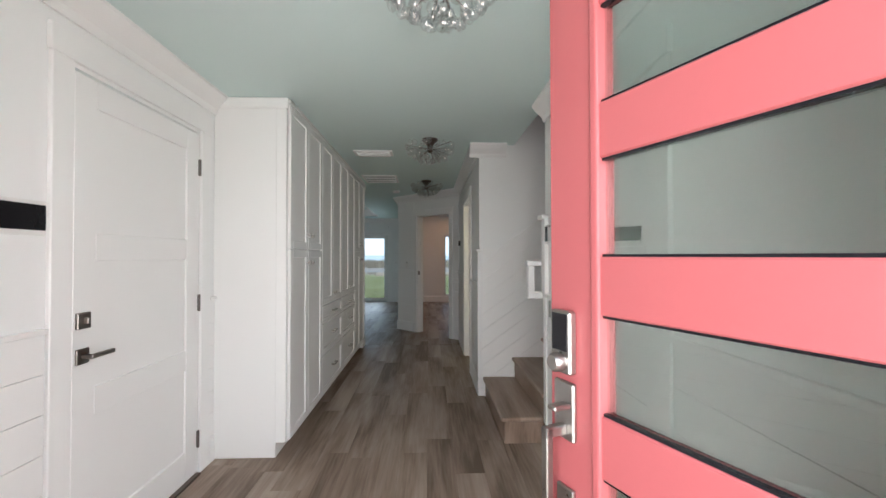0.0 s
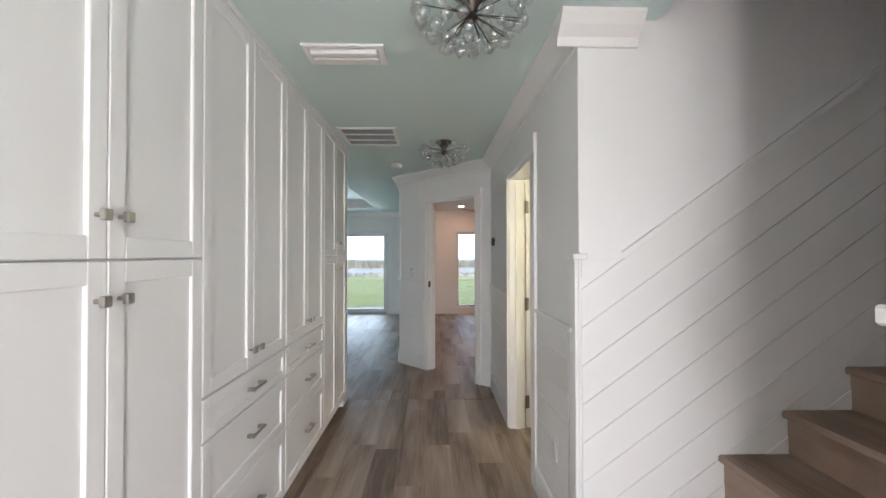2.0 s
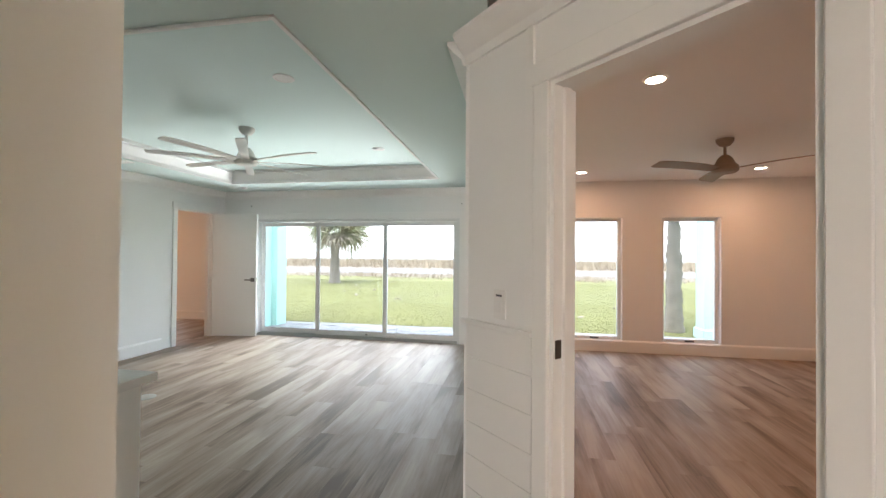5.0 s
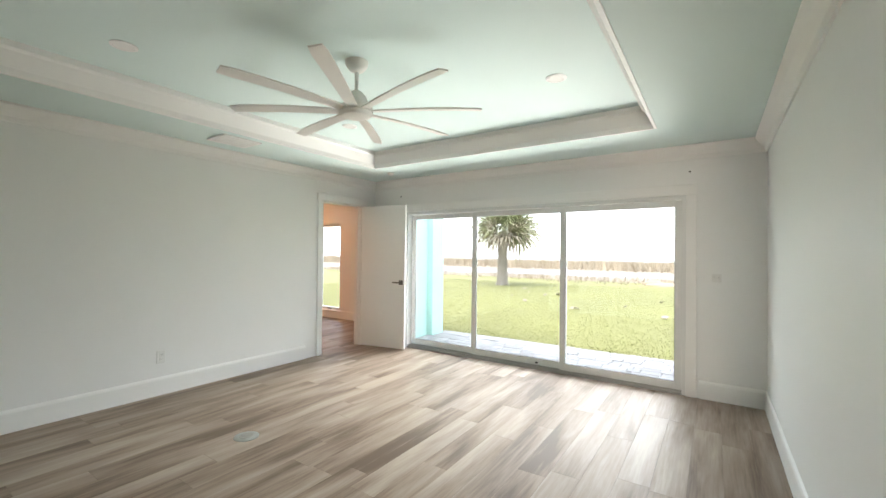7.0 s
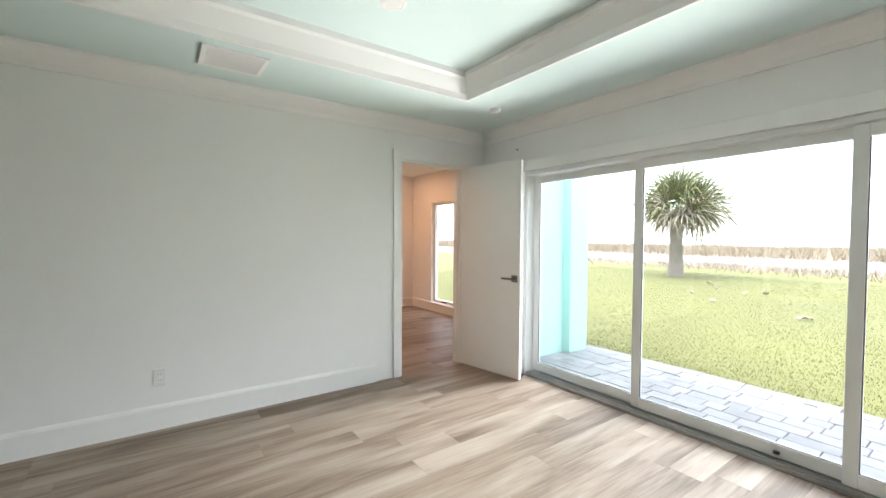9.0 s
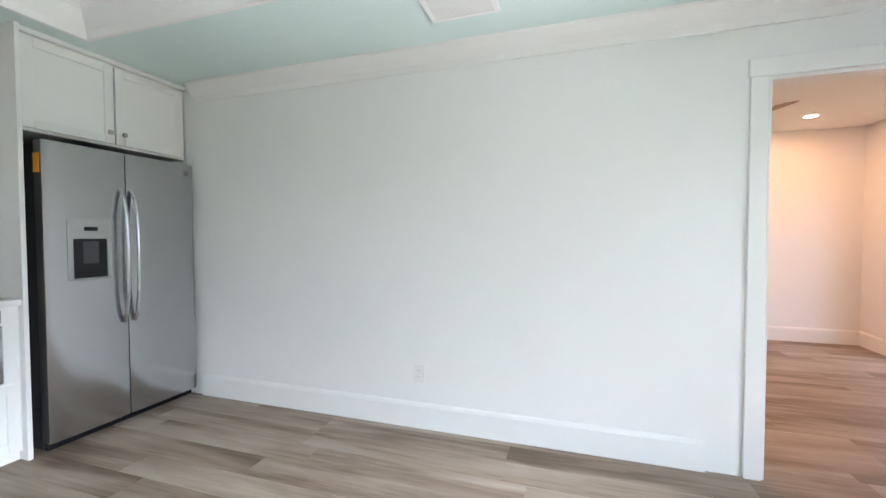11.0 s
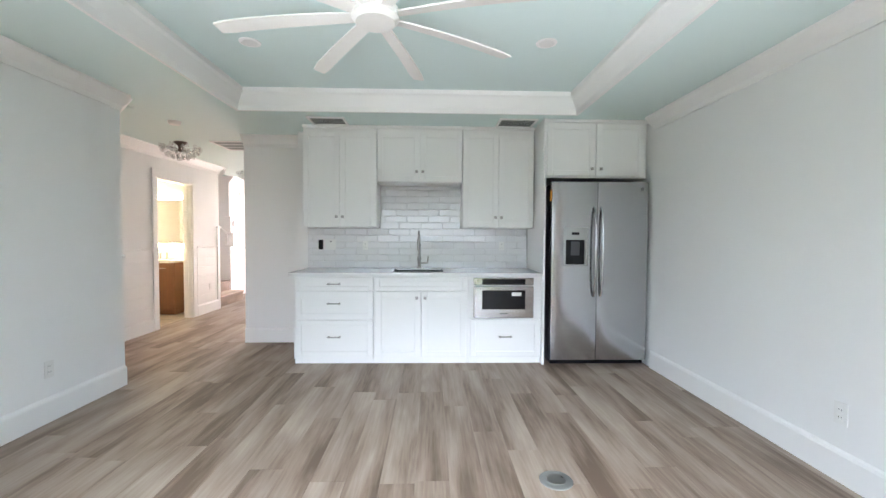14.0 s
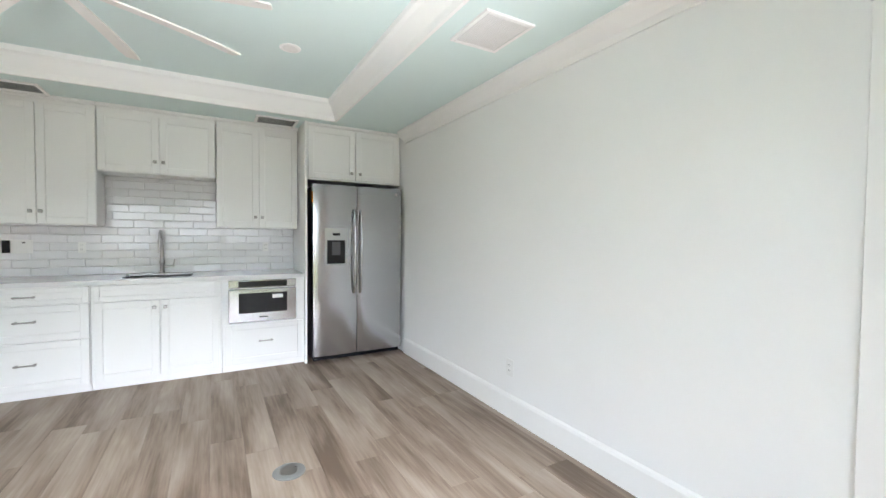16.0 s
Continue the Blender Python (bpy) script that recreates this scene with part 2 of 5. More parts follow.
ROADM = mat("grey_road", (0.2, 0.2, 0.205), 0.9, vary=0.15, scale=0.8, fine=30, bump=0.2)
PAVER = mat("tumbled_paver", (0.26, 0.26, 0.27), 0.85, vary=0.15, scale=8, fine=50, bump=0.3, random_value=0.16)
TRUNK = mat("palm_trunk", (0.21, 0.185, 0.155), 0.95, vary=0.35, scale=6, fine=30, bump=0.8)
FROND = mat("palm_frond", (0.15, 0.165, 0.07), 0.6, vary=0.45, scale=2.5, fine=20, bump=0)
DEADF = mat("dry_frond", (0.30, 0.26, 0.20), 0.8, vary=0.3, scale=3, fine=20, bump=0)
BROWNW = mat("walnut_vanity", (0.20, 0.085, 0.035), 0.4, vary=0.25, scale=3, fine=30, bump=0.05, stretch=(1, 1, 0.2))
BLADEW = mat("fan_blade_wood", (0.30, 0.215, 0.15), 0.5, vary=0.15, scale=4, fine=40, bump=0.02)
MOSAIC = mat("patterned_bath_tile", (0.45, 0.38, 0.30), 0.4, vary=0.5, scale=9, fine=30, bump=0)
ORANGE = mat("orange_tape", (0.80, 0.33, 0.03), 0.5, vary=0.05)
LENS_ON = glow("lit_lamp_lens", (1.0, 0.82, 0.62), 14.0)
LENS_WARM = glow("mirror_light_band", (1.0, 0.78, 0.42), 6.0)

# ---- large structure ----
CEIL, TOP = 2.445, 2.62
HL, HR = -1.08, 0.87          # hall walls
EL = 1.215                    # entry wall beside the stair
LX, RX = -4.975, -0.20        # living room walls
SY = 12.045                   # wall with the sliding door
KB = 6.50                     # kitchen back wall
T = 0.12


def wall(name, axis, p0, p1, a0, a1, z1, openings=(), material=None, label="smooth white painted wall", z0=0.0):
    """An upright wall between two planes of one axis, with openings (a0, a1, z0, z1) cut through it."""
    bm = bmesh.new()
    cuts = sorted({a0, a1, *[o[0] for o in openings], *[o[1] for o in openings]})
    for s, e in zip(cuts, cuts[1:]):
        spans = [(z0, z1)]
        for o in openings:
            if o[0] < e - 1e-6 and o[1] > s + 1e-6:
                spans = [q for lo, hi in spans for q in ((lo, min(hi, o[2])), (max(lo, o[3]), hi)) if q[1] - q[0] > 1e-4]
        for lo, hi in spans:
            if axis == "x":
                box(bm, (p0, s, lo), (p1, e, hi))
            else:
                box(bm, (s, p0, lo), (e, p1, hi))
    return solid(name, bm, material or PAINT, label, "wall", "structure")


BATH = (4.80, 5.60)
BED = (11.02, 11.76)
wall("wall_entry_left", "x", HL - T, HL, 0.30, 6.28, CEIL, [(1.735, 2.67, 0, 2.16)])
wall_el = wall("wall_entry_right", "x", EL, EL + T, 0.30, 2.93, CEIL, [(1.49, 2.42, 0, 2.06)])
wall_stair_near = wall("wall_stair_near", "y", 2.81, 2.93, EL + T, 4.8, 5.2)
wall_st = wall("wall_stair_far", "y", 4.0, 4.12, HR, 4.8, 5.2)
wall_hr = wall("wall_hall_right", "x", HR, HR + T, 4.12, 6.64, CEIL, [(*BATH, 0, 2.05)])
wall("wall_front", "y", 0.18, 0.30, HL - T, EL + T, CEIL, [(0.06, 1.06, 0, 2.16)])
wall("wall_kitchen_back", "y", 6.2, KB, LX, -1.30, CEIL)
wall("wall_cabinet_end", "y", 6.11, 6.28, -1.30, -0.60, CEIL, label="white painted end wall beside the cabinets")
wall_ll = wall("wall_living_left", "x", LX - T, LX, KB - T, SY + 0.16, CEIL, [(*BED, 0, 2.064)])
wall("wall_living_right", "x", RX, RX + T, 7.69, SY, CEIL)
wall("wall_garden_side", "y", SY, SY + 0.16, LX, 4.2, 2.75, [(-4.36, -0.83, -0.02, 1.97), (0.82, 1.57, 0.16, 1.96), (2.11, 2.88, 0.16, 1.96)])
# angled wall: its own axis runs from the hall corner to the living room
ANG = pose(0.86, 6.61, 0, 0, 0, 135)
wall_an = wall("wall_angled", "y", -T, 0.0, 0.0, 1.475, CEIL, [(0.20, 0.975, 0, 2.07)])
wall_an.matrix_basis = ANG
wall_corner = solid("wall_corner_post", boxes(((RX, 7.66, 0), (RX + T, 7.69, CEIL))), PAINT, "white painted wall corner", "wall", "structure")
# stairwell above the hall ceiling
wall("wall_stair_upper", "x", EL - 0.1, EL, 2.93, 4.0, 5.2, z0=CEIL + 0.02)
wall("wall_stair_near_upper", "y", 2.81, 2.93, EL - 0.1, EL + T, 5.2, z0=CEIL + 0.1)
wall("wall_stair_end", "x", 4.8, 4.92, 2.81, 4.12, 5.2)
# garden bedroom
wall("wall_bedroom_far", "x", -8.52, -8.40, 8.9, 13.34, 2.5)
wall("wall_bedroom_garden", "y", 13.22, 13.34, -8.40, -5.10, 2.5, [(-7.75, -7.05, 0.16, 1.96)])
wall("wall_bedroom_near", "y", 8.9, 9.02, -8.40, LX - T, 2.5)
wall("wall_bedroom_side", "x", LX - T, LX, SY + 0.16, 13.22, 2.5)
# second bedroom
wall("wall_guest_far", "x", 4.2, 4.32, 6.3, SY + 0.16, 2.5)
wall("wall_guest_near", "y", 6.30, 6.42, HR + T, 4.2, 2.5)
# bathroom
wall("wall_bath_far", "x", 2.75, 2.87, 4.12, 6.30, 2.5)

# ceilings
bm = bmesh.new()
for a, b in (((HL - T, 0.18, CEIL), (EL, 6.28, CEIL + 0.1)), ((-1.30, 6.28, CEIL), (1.0, 7.31, CEIL + 0.1)), ((EL, 0.18, CEIL), (EL + T, 2.93, CEIL + 0.1)),
             ((LX - T, KB - T, CEIL), (-1.30, 7.31, CEIL + 0.1)), ((LX - T, 7.31, CEIL), (-4.20, 11.20, CEIL + 0.1)), ((-1.0, 7.31, CEIL), (RX + T, 11.20, CEIL + 0.1)),
             ((LX - T, 11.20, CEIL), (RX + T, SY, CEIL + 0.1))):
    box(bm, a, b)
box(bm, (-4.3, 7.2, TOP), (-0.9, 11.3, TOP + 0.1))
solid("ceiling_main", bm, AQUA, "pale aqua painted tray ceiling", "ceiling", "structure")
solid("ceiling_bedroom", boxes(((-8.52, 8.9, 2.5), (LX - T, 13.34, 2.6))), PAINT, "white painted bedroom ceiling", "ceiling", "structure")
solid("ceiling_guest", boxes(((RX + T, 6.3, 2.5), (4.32, SY, 2.6)), ((HR + T, 4.12, 2.5), (4.32, 6.3, 2.6))), PAINT, "white painted room ceiling", "ceiling", "structure")
solid("ceiling_stair", boxes(((EL - 0.1, 2.81, 5.2), (4.92, 4.12, 5.3))), PAINT, "white stairwell ceiling", "ceiling", "structure")

# crown of the tray: a sloped, stepped moulding on each side
def tray_crown():
    x0, x1, y0, y1 = -4.20, -1.0, 7.31, 11.20
    prof = [(0, -0.012), (0.022, -0.012), (0.03, 0.03), (0.085, 0.12), (0.105, 0.135), (0.105, 0.175), (0, 0.175)]
    th = thing("tray_crown_moulding", "white crown moulding around the tray ceiling recess", "moulding", kind="structure")
    for (ax, ay), (bx, by) in (((x0, y0), (x1, y0)), ((x1, y0), (x1, y1)), ((x1, y1), (x0, y1)), ((x0, y1), (x0, y0))):
        d = Vector((bx - ax, by - ay, 0)).normalized()
        inn = Vector((-d.y, d.x, 0))
        bm = bmesh.new()
        va = [bm.verts.new(Vector((ax, ay, CEIL)) + inn * u + d * u + Vector((0, 0, v))) for u, v in prof]
        vb = [bm.verts.new(Vector((bx, by, CEIL)) + inn * u - d * u + Vector((0, 0, v))) for u, v in prof]
        n = len(prof)
        for i in range(n):
            bm.faces.new((va[i], vb[i], vb[(i + 1) % n], va[(i + 1) % n]))
        bm.faces.new(va)
        bm.faces.new(vb)
        bmesh.ops.recalc_face_normals(bm, faces=bm.faces[:])
        part("crown_length", bm, TRIM, th)


tray_crown()


def moulding(name, runs, profile, label, material=None):
    """Straight lengths (start, end, inward normal) of one moulding profile (out, up)."""
    th = thing(name, label, "moulding", kind="structure")
    for (ax, ay), (bx, by), (nx, ny), z in runs:
        bm = bmesh.new()
        d = Vector((bx - ax, by - ay, 0))
        n = Vector((nx, ny, 0)).normalized()
        ln = d.length
        d.normalize()
        prism(bm, profile, lambda u, v, w: Vector((ax, ay, z)) + n * u + Vector((0, 0, v)) + d * w, ln)
        part("length", bm, material or TRIM, th)
    return th


CROWN = [(0.001, 0), (0.095, 0), (0.095, -0.018), (0.065, -0.055), (0.025, -0.09), (0.014, -0.125), (0.001, -0.125)]
BASE = [(0.001, 0), (0.018, 0), (0.018, 0.145), (0.012, 0.16), (0.001, 0.17)]
moulding("crown_moulding", [
    ((HL, 0.30), (HL, 2.85), (1, 0), CEIL), ((EL, 0.30), (EL, 2.93), (-1, 0), CEIL), ((HR, 4.0), (HR, 6.58), (-1, 0), CEIL),
    ((HR - 0.095, 4.0), (1.13, 4.0), (0, -1), CEIL), ((0.86, 6.61), (-0.19, 7.66), (-1, -1), CEIL),
    ((LX, KB + 0.75), (LX, SY), (1, 0), CEIL), ((LX, SY), (RX, SY), (0, -1), CEIL), ((RX, 7.66), (RX, SY), (-1, 0), CEIL),
    ((-1.30, 6.28), (-0.60, 6.28), (0, 1), CEIL)], CROWN, "white crown moulding along the ceiling edge")
moulding("baseboard", [
    ((HR, 4.0), (HR, 4.69), (-1, 0), 0), ((HR, 5.71), (HR, 6.57), (-1, 0), 0), ((0.11, 7.36), (-0.18, 7.65), (-1, -1), 0),
    ((LX, 7.28), (LX, 10.77), (1, 0), 0), ((LX, 11.77), (LX, SY), (1, 0), 0), ((-0.72, SY), (RX, SY), (0, -1), 0), ((RX, 7.66), (RX, SY), (-1, 0), 0),
    ((-1.30, 6.28), (-0.60, 6.28), (0, 1), 0), ((HL, 2.78), (HL, 2.86), (1, 0), 0), ((HL, 0.30), (HL, 1.62), (1, 0), 0), ((EL, 2.515), (EL, 2.93), (-1, 0), 0),
    ((-8.40, 9.02), (-8.40, 13.22), (1, 0), 0), ((-8.40, 13.22), (LX - T, 13.22), (0, -1), 0), ((RX + T, SY), (4.2, SY), (0, -1), 0),
    ((RX + T, 7.7), (RX + T, SY), (1, 0), 0)], BASE, "tall white painted baseboard")

# ---- exterior ground ----
bm = bmesh.new()
for x0, x1, y0, y1 in ((-900, 900, -60, 2400),):
    vs = [bm.verts.new(p) for p in ((x0, y0, -0.13), (x1, y0, -0.13), (x1, y1, -0.13), (x0, y1, -0.13))]
    bm.faces.new(vs)
solid("ground", bm, GRASS, "wide mown lawn with worn patches", "ground", "structure")
bm = bmesh.new()
random.seed(5)


def strip(bm, y0, y1, z, wob):
    """A long strip of ground with uneven edges."""
    n = 60
    xs = [-120 + 240 * i / n for i in range(n + 1)]
    lo = [bm.verts.new((x, y0 + wob * random.uniform(-1, 1), z)) for x in xs]
    hi = [bm.verts.new((x, y1 + wob * random.uniform(-1, 1), z)) for x in xs]
    for i in range(n):
        bm.faces.new((lo[i], lo[i + 1], hi[i + 1], hi[i]))


strip(bm, 36, 39.5, -0.10, 0.3)
solid("road", bm, ROADM, "pale grey coastal road", "road", "structure")
bm = bmesh.new()
strip(bm, 31.5, 36.2, -0.115, 0.5)
strip(bm, 39.3, 58, -0.11, 0.8)
solid("sand_verge", bm, SAND, "pale sand verge beside the road", "sand", "structure")
bm = bmesh.new()
for x0, x1, z in ((-900, 900, -0.08),):
    vs = [bm.verts.new(p) for p in ((x0, 95, z), (x1, 95, z), (x1, 2400, z), (x0, 2400, z))]
    bm.faces.new(vs)
solid("sea", bm, mat("grey_sea", (0.30, 0.34, 0.36), 0.35, vary=0.1, scale=0.05, fine=1, bump=0.1), "flat grey sea", "water", "structure")


def blades(name, n, area, h, w, material, label, category, z=-0.13, clump=0.0, seed=1):
    """Many small blades, one triangle pair each, scattered over an area."""
    r = np.random.RandomState(seed)
    x0, x1, y0, y1 = area
    u = r.rand(n)
    px, py = x0 + (x1 - x0) * r.rand(n), y0 + (y1 - y0) * u ** 1.6
    if clump:
        cx, cy = x0 + (x1 - x0) * r.rand(n // 14), y0 + (y1 - y0) * r.rand(n // 14)
        k = r.randint(0, n // 14, n)
        px, py = cx[k] + r.randn(n) * clump, cy[k] + r.randn(n) * clump
    ang, hh = r.rand(n) * 6.283, h * (0.45 + 0.8 * r.rand(n))
    lean = hh * (0.2 + 0.6 * r.rand(n))
    la = r.rand(n) * 6.283
    dx, dy = np.cos(ang) * w, np.sin(ang) * w
    v = np.empty((n, 3, 3))
    v[:, 0] = np.stack([px - dx, py - dy, np.full(n, z)], 1)
    v[:, 1] = np.stack([px + dx, py + dy, np.full(n, z)], 1)
    v[:, 2] = np.stack([px + np.cos(la) * lean, py + np.sin(la) * lean, z + hh], 1)
    me = bpy.data.meshes.new(name)
    me.from_pydata(v.reshape(-1, 3).tolist(), [], np.arange(n * 3).reshape(-1, 3).tolist())
    me.materials.append(material)
    return tagged(new(name, me), label, category, kind="stuff")


blades("lawn_grass", 190000, (-16, 8, 13.75, 28), 0.024, 0.004, BLADE, "short green lawn grass blades", "grass", seed=2)
blades("dune_grass", 60000, (-110, 95, 47, 74), 0.8, 0.05, DUNE, "tall dry tan dune grass", "grass", clump=0.9, seed=3)
blades("verge_grass", 5000, (-30, 25, 29.5, 34), 0.3, 0.02, DUNE, "dry straw-coloured tufts at the lawn edge", "grass", clump=0.5, seed=4)
bm = bmesh.new()
random.seed(8)
for i in range(9):
    m = Matrix.Translation((-3 + i * 0.7 + random.uniform(-0.3, 0.3), 30.2 + random.uniform(-0.4, 0.4), -0.16)) @ Matrix.Diagonal((random.uniform(0.5, 1.0), 0.45, random.uniform(0.15, 0.32), 1))
    bmesh.ops.create_icosphere(bm, subdivisions=3, radius=1, matrix=m)
for v in bm.verts:
    v.co += Vector((0, 0, 0.08 * noise.noise(v.co * 3)))
solid("earth_mound", bm, mat("dug_earth", (0.27, 0.21, 0.15), 0.95, vary=0.3, scale=2, fine=20, bump=0.5), "low brown mound of dug earth on the lawn", "mound", smooth=True)

# outside walls in aqua stucco, and the porch slab
solid("wall_stucco_bedroom", boxes(((-4.975, SY + 0.17, -0.13), (-4.80, 13.20, 2.7)), ((-4.975, 13.20, -0.13), (-4.69, 13.54, 2.7)), bevel=0.006), TEAL, "aqua stucco outside wall and corner pilaster", "wall", "structure")
solid("porch_column", boxes(((3.36, 13.72, -0.1), (3.72, 14.08, 2.7)), ((3.33, 13.69, -0.1), (3.75, 14.11, 0.08)), bevel=0.008), TEAL, "square aqua stucco porch column", "column", "structure")
solid("porch_bed", boxes(((-4.8, SY + 0.16, -0.16), (6, 13.76, -0.075))), SAND, "sand bed under the porch pavers", "ground", "structure")
solid("front_porch", boxes(((-2.5, -2.2, -0.14), (2.5, 0.18, -0.012))), SAND, "pale concrete front porch slab", "porch", "structure")
solid("door_threshold", boxes(((0.06, 0.17, -0.02), (1.06, 0.31, 0.006)), bevel=0.004), ALU, "metal front door threshold", "threshold", "structure")


# ---- doors, casings ----
def casing(name, m, w, h, cw=0.10, ct=0.02, label="flat white door casing", depth=T, liner=True):
    """Trim round an opening; own x runs along the wall, own -y comes out of it."""
    th = thing(name, label, "door frame", m, kind="structure")
    part("jamb_trim", boxes(((-cw, -ct, 0), (0, -0.001, h)), bevel=0.003), TRIM, th)
    part("jamb_trim", boxes(((w, -ct, 0), (w + cw, -0.001, h)), bevel=0.003), TRIM, th)
    part("head_trim", boxes(((-cw - 0.008, -ct - 0.004, h), (w + cw + 0.008, -0.001, h + cw + 0.01)), bevel=0.003), TRIM, th)
    if liner:
        part("jamb", boxes(((0.001, -0.003, 0), (0.017, depth + 0.003, h - 0.001)), ((0.017, depth * 0.4, 0), (0.029, depth * 0.7, h - 0.02))), TRIM, th)
        part("jamb", boxes(((w - 0.017, -0.003, 0), (w - 0.001, depth + 0.003, h - 0.001)), ((w - 0.029, depth * 0.4, 0), (w - 0.017, depth * 0.7, h - 0.02))), TRIM, th)
        part("jamb_head", boxes(((0.017, -0.003, h - 0.017), (w - 0.017, depth + 0.003, h - 0.001))), TRIM, th)
    return th


def lever(parent, x, z, side, turn=1, deadbolt=False):
    """A lever handle on a square rose; side is the leaf face's y and way out."""
    y, s = side
    bm = boxes(((x - 0.032, y, z - 0.032), (x + 0.032, y + s * 0.009, z + 0.032)), bevel=0.002)
    rod(bm, (x, y + s * 0.006, z), (x, y + s * 0.05, z), 0.011)
    box(bm, (x - 0.011 * turn, y + s * 0.042, z - 0.009), (x + 0.115 * turn, y + s * 0.056, z + 0.010), 0.003)
    part("door_handle", bm, LEVERM, parent, "brushed nickel lever handle on a square rose")
    if deadbolt:
        bm = boxes(((x - 0.034, y, z + 0.115), (x + 0.034, y + s * 0.014, z + 0.183)), bevel=0.003)
        box(bm, (x - 0.008, y + s * 0.013, z + 0.135), (x + 0.008, y + s * 0.034, z + 0.163), 0.003)
        part("deadbolt", bm, LEVERM, parent, "square nickel deadbolt with a thumb turn")


def panel_leaf(th, w, h, t=0.038, rails=3, both=True):
    """A leaf of flat recessed panels: stiles and rails stand proud of a thinner core."""
    bm = bmesh.new()
    box(bm, (0.01, 0.012, 0.02), (w - 0.01, t - 0.012, h - 0.01))
    st, rl = 0.115, 0.12
    box(bm, (0, 0, 0.008), (st, t, h), 0.003)
    box(bm, (w - st, 0, 0.008), (w, t, h), 0.003)
    zs = [0.008 + i * (h - 0.008 - rl) / rails for i in range(rails + 1)]
    for i, z in enumerate(zs):
        hh = rl if i else rl + 0.06
        box(bm, (st, 0, z), (w - st, t, z + hh), 0.003)
    part("leaf", bm, TRIM, th)


def hinges(th, h, x=0.0, y=0.0, material=None):
    for z in (0.22, h / 2, h - 0.22):
        bm = boxes(((x - 0.012, y - 0.003, z - 0.05), (x + 0.02, y + 0.002, z + 0.05)), bevel=0.001)
        rod(bm, (x - 0.004, y - 0.006, z - 0.052), (x - 0.004, y - 0.006, z + 0.052), 0.007)
        part("hinge", bm, material or LEVERM, th)


# closed door in the left entry wall (own -y faces the hall)
M = pose(HL, 1.735, 0, 0, 0, 90)
casing("door_frame_1", M, 0.935, 2.16, 0.10)
d = thing("door_1", "closed white three-panel door with nickel lever and deadbolt", "door", pose(HL + 0.004, 1.752, 0, 0, 0, 90), kind="structure")
panel_leaf(d, 0.90, 2.13)
lever(d, 0.045, 0.945, (0.0, -1), 1, True)
hinges(d, 2.14, 0.905, -0.004)
part("weather_sill", boxes(((0, -0.03, 0), (0.90, 0.05, 0.014)), bevel=0.003), BRONZE, d, "dark bronze threshold")
# closed door in the right entry wall
M = pose(EL, 2.42, 0, 0, 0, -90)
casing("door_frame_2", M, 0.93, 2.06, 0.09)
d = thing("door_2", "closed white panelled door with a nickel lever", "door", pose(EL + 0.02, 2.403, 0, 0, 0, -90), kind="structure")
panel_leaf(d, 0.896, 2.04)
lever(d, 0.06, 1.0, (0.0, -1), 1)
# bathroom doorway with its leaf swung in
M = pose(HR, BATH[1], 0, 0, 0, -90)
casing("door_frame_3", M, BATH[1] - BATH[0], 2.05, 0.10)
d = thing("door_3", "open white panelled bathroom door with nickel hinges", "door", pose(HR + T + 0.012, BATH[1] - 0.022, 0, 0, 0, -4), kind="structure")
panel_leaf(d, 0.76, 2.03)
hinges(d, 2.03, 0.004, -0.004)
lever(d, 0.70, 0.98, (0.0, -1), -1)
# doorway in the angled wall
casing("door_frame_4", ANG @ pose(0.975, 0, 0, 0, 0, 180), 0.775, 2.07, 0.075)
part("strike_plate", boxes(((-0.9595, -0.04, 1.02), (-0.955, -0.006, 1.09)), bevel=0.001), BRONZE, bpy.data.objects["wall_angled"]).matrix_basis = pose(0, 0, 0, 0, 0, 0) @ Matrix.Diagonal((-1, 1, 1, 1))
# bedroom doorway with its leaf swung into the living room
M = pose(LX, BED[0], 0, 0, 0, 90)
casing("door_frame_5", M, BED[1] - BED[0], 2.064, 0.08)
d = thing("door_5", "white flush bedroom door standing open into the room", "door", pose(LX + 0.024, BED[1] - 0.028, 0, 0, 0, 10), kind="structure")
part("leaf", boxes(((0, 0, 0.012), (0.735, 0.038, 2.05)), bevel=0.003), TRIM, d)
lever(d, 0.675, 0.95, (0.0, -1), -1)
lever(d, 0.675, 0.95, (0.038, 1), -1)
part("latch_plate", boxes(((0.7345, 0.008, 0.91), (0.737, 0.03, 0.99))), NICKEL, d)
hinges(d, 2.05, 0.002, -0.003, TRIM)

# front door: coral, five glass lights, swung in
casing("door_frame_6", pose(1.06, 0.30, 0, 0, 0, 180), 1.0, 2.16, 0.10)
hx, hy, fx, fy = 1.045, 0.315, 0.706, 1.125
d = thing("door_6", "open coral-pink front door with five horizontal glass lights", "door", pose(hx, hy, 0, 0, 0, math.degrees(math.atan2(fy - hy, fx - hx))), kind="structure")
W, H, TH = 0.878, 2.13, 0.045
bm = bmesh.new()
box(bm, (0, -TH, 0.01), (0.13, 0, H), 0.003)
box(bm, (W - 0.155, -TH, 0.01), (W, 0, H), 0.003)
box(bm, (W - 0.175, -TH - 0.006, 0.1), (W - 0.15, 0.009, H - 0.08), 0.006, 2)
PANES = [(0.25, 0.48), (0.62, 0.85), (0.994, 1.225), (1.361, 1.59), (1.72, 1.95)]
lo = 0.01
for p0, p1 in PANES + [(H, H)]:
    box(bm, (0.13, -TH, lo), (W - 0.155, 0, p0), 0.004)
    lo = p1
part("leaf", bm, CORAL, d)
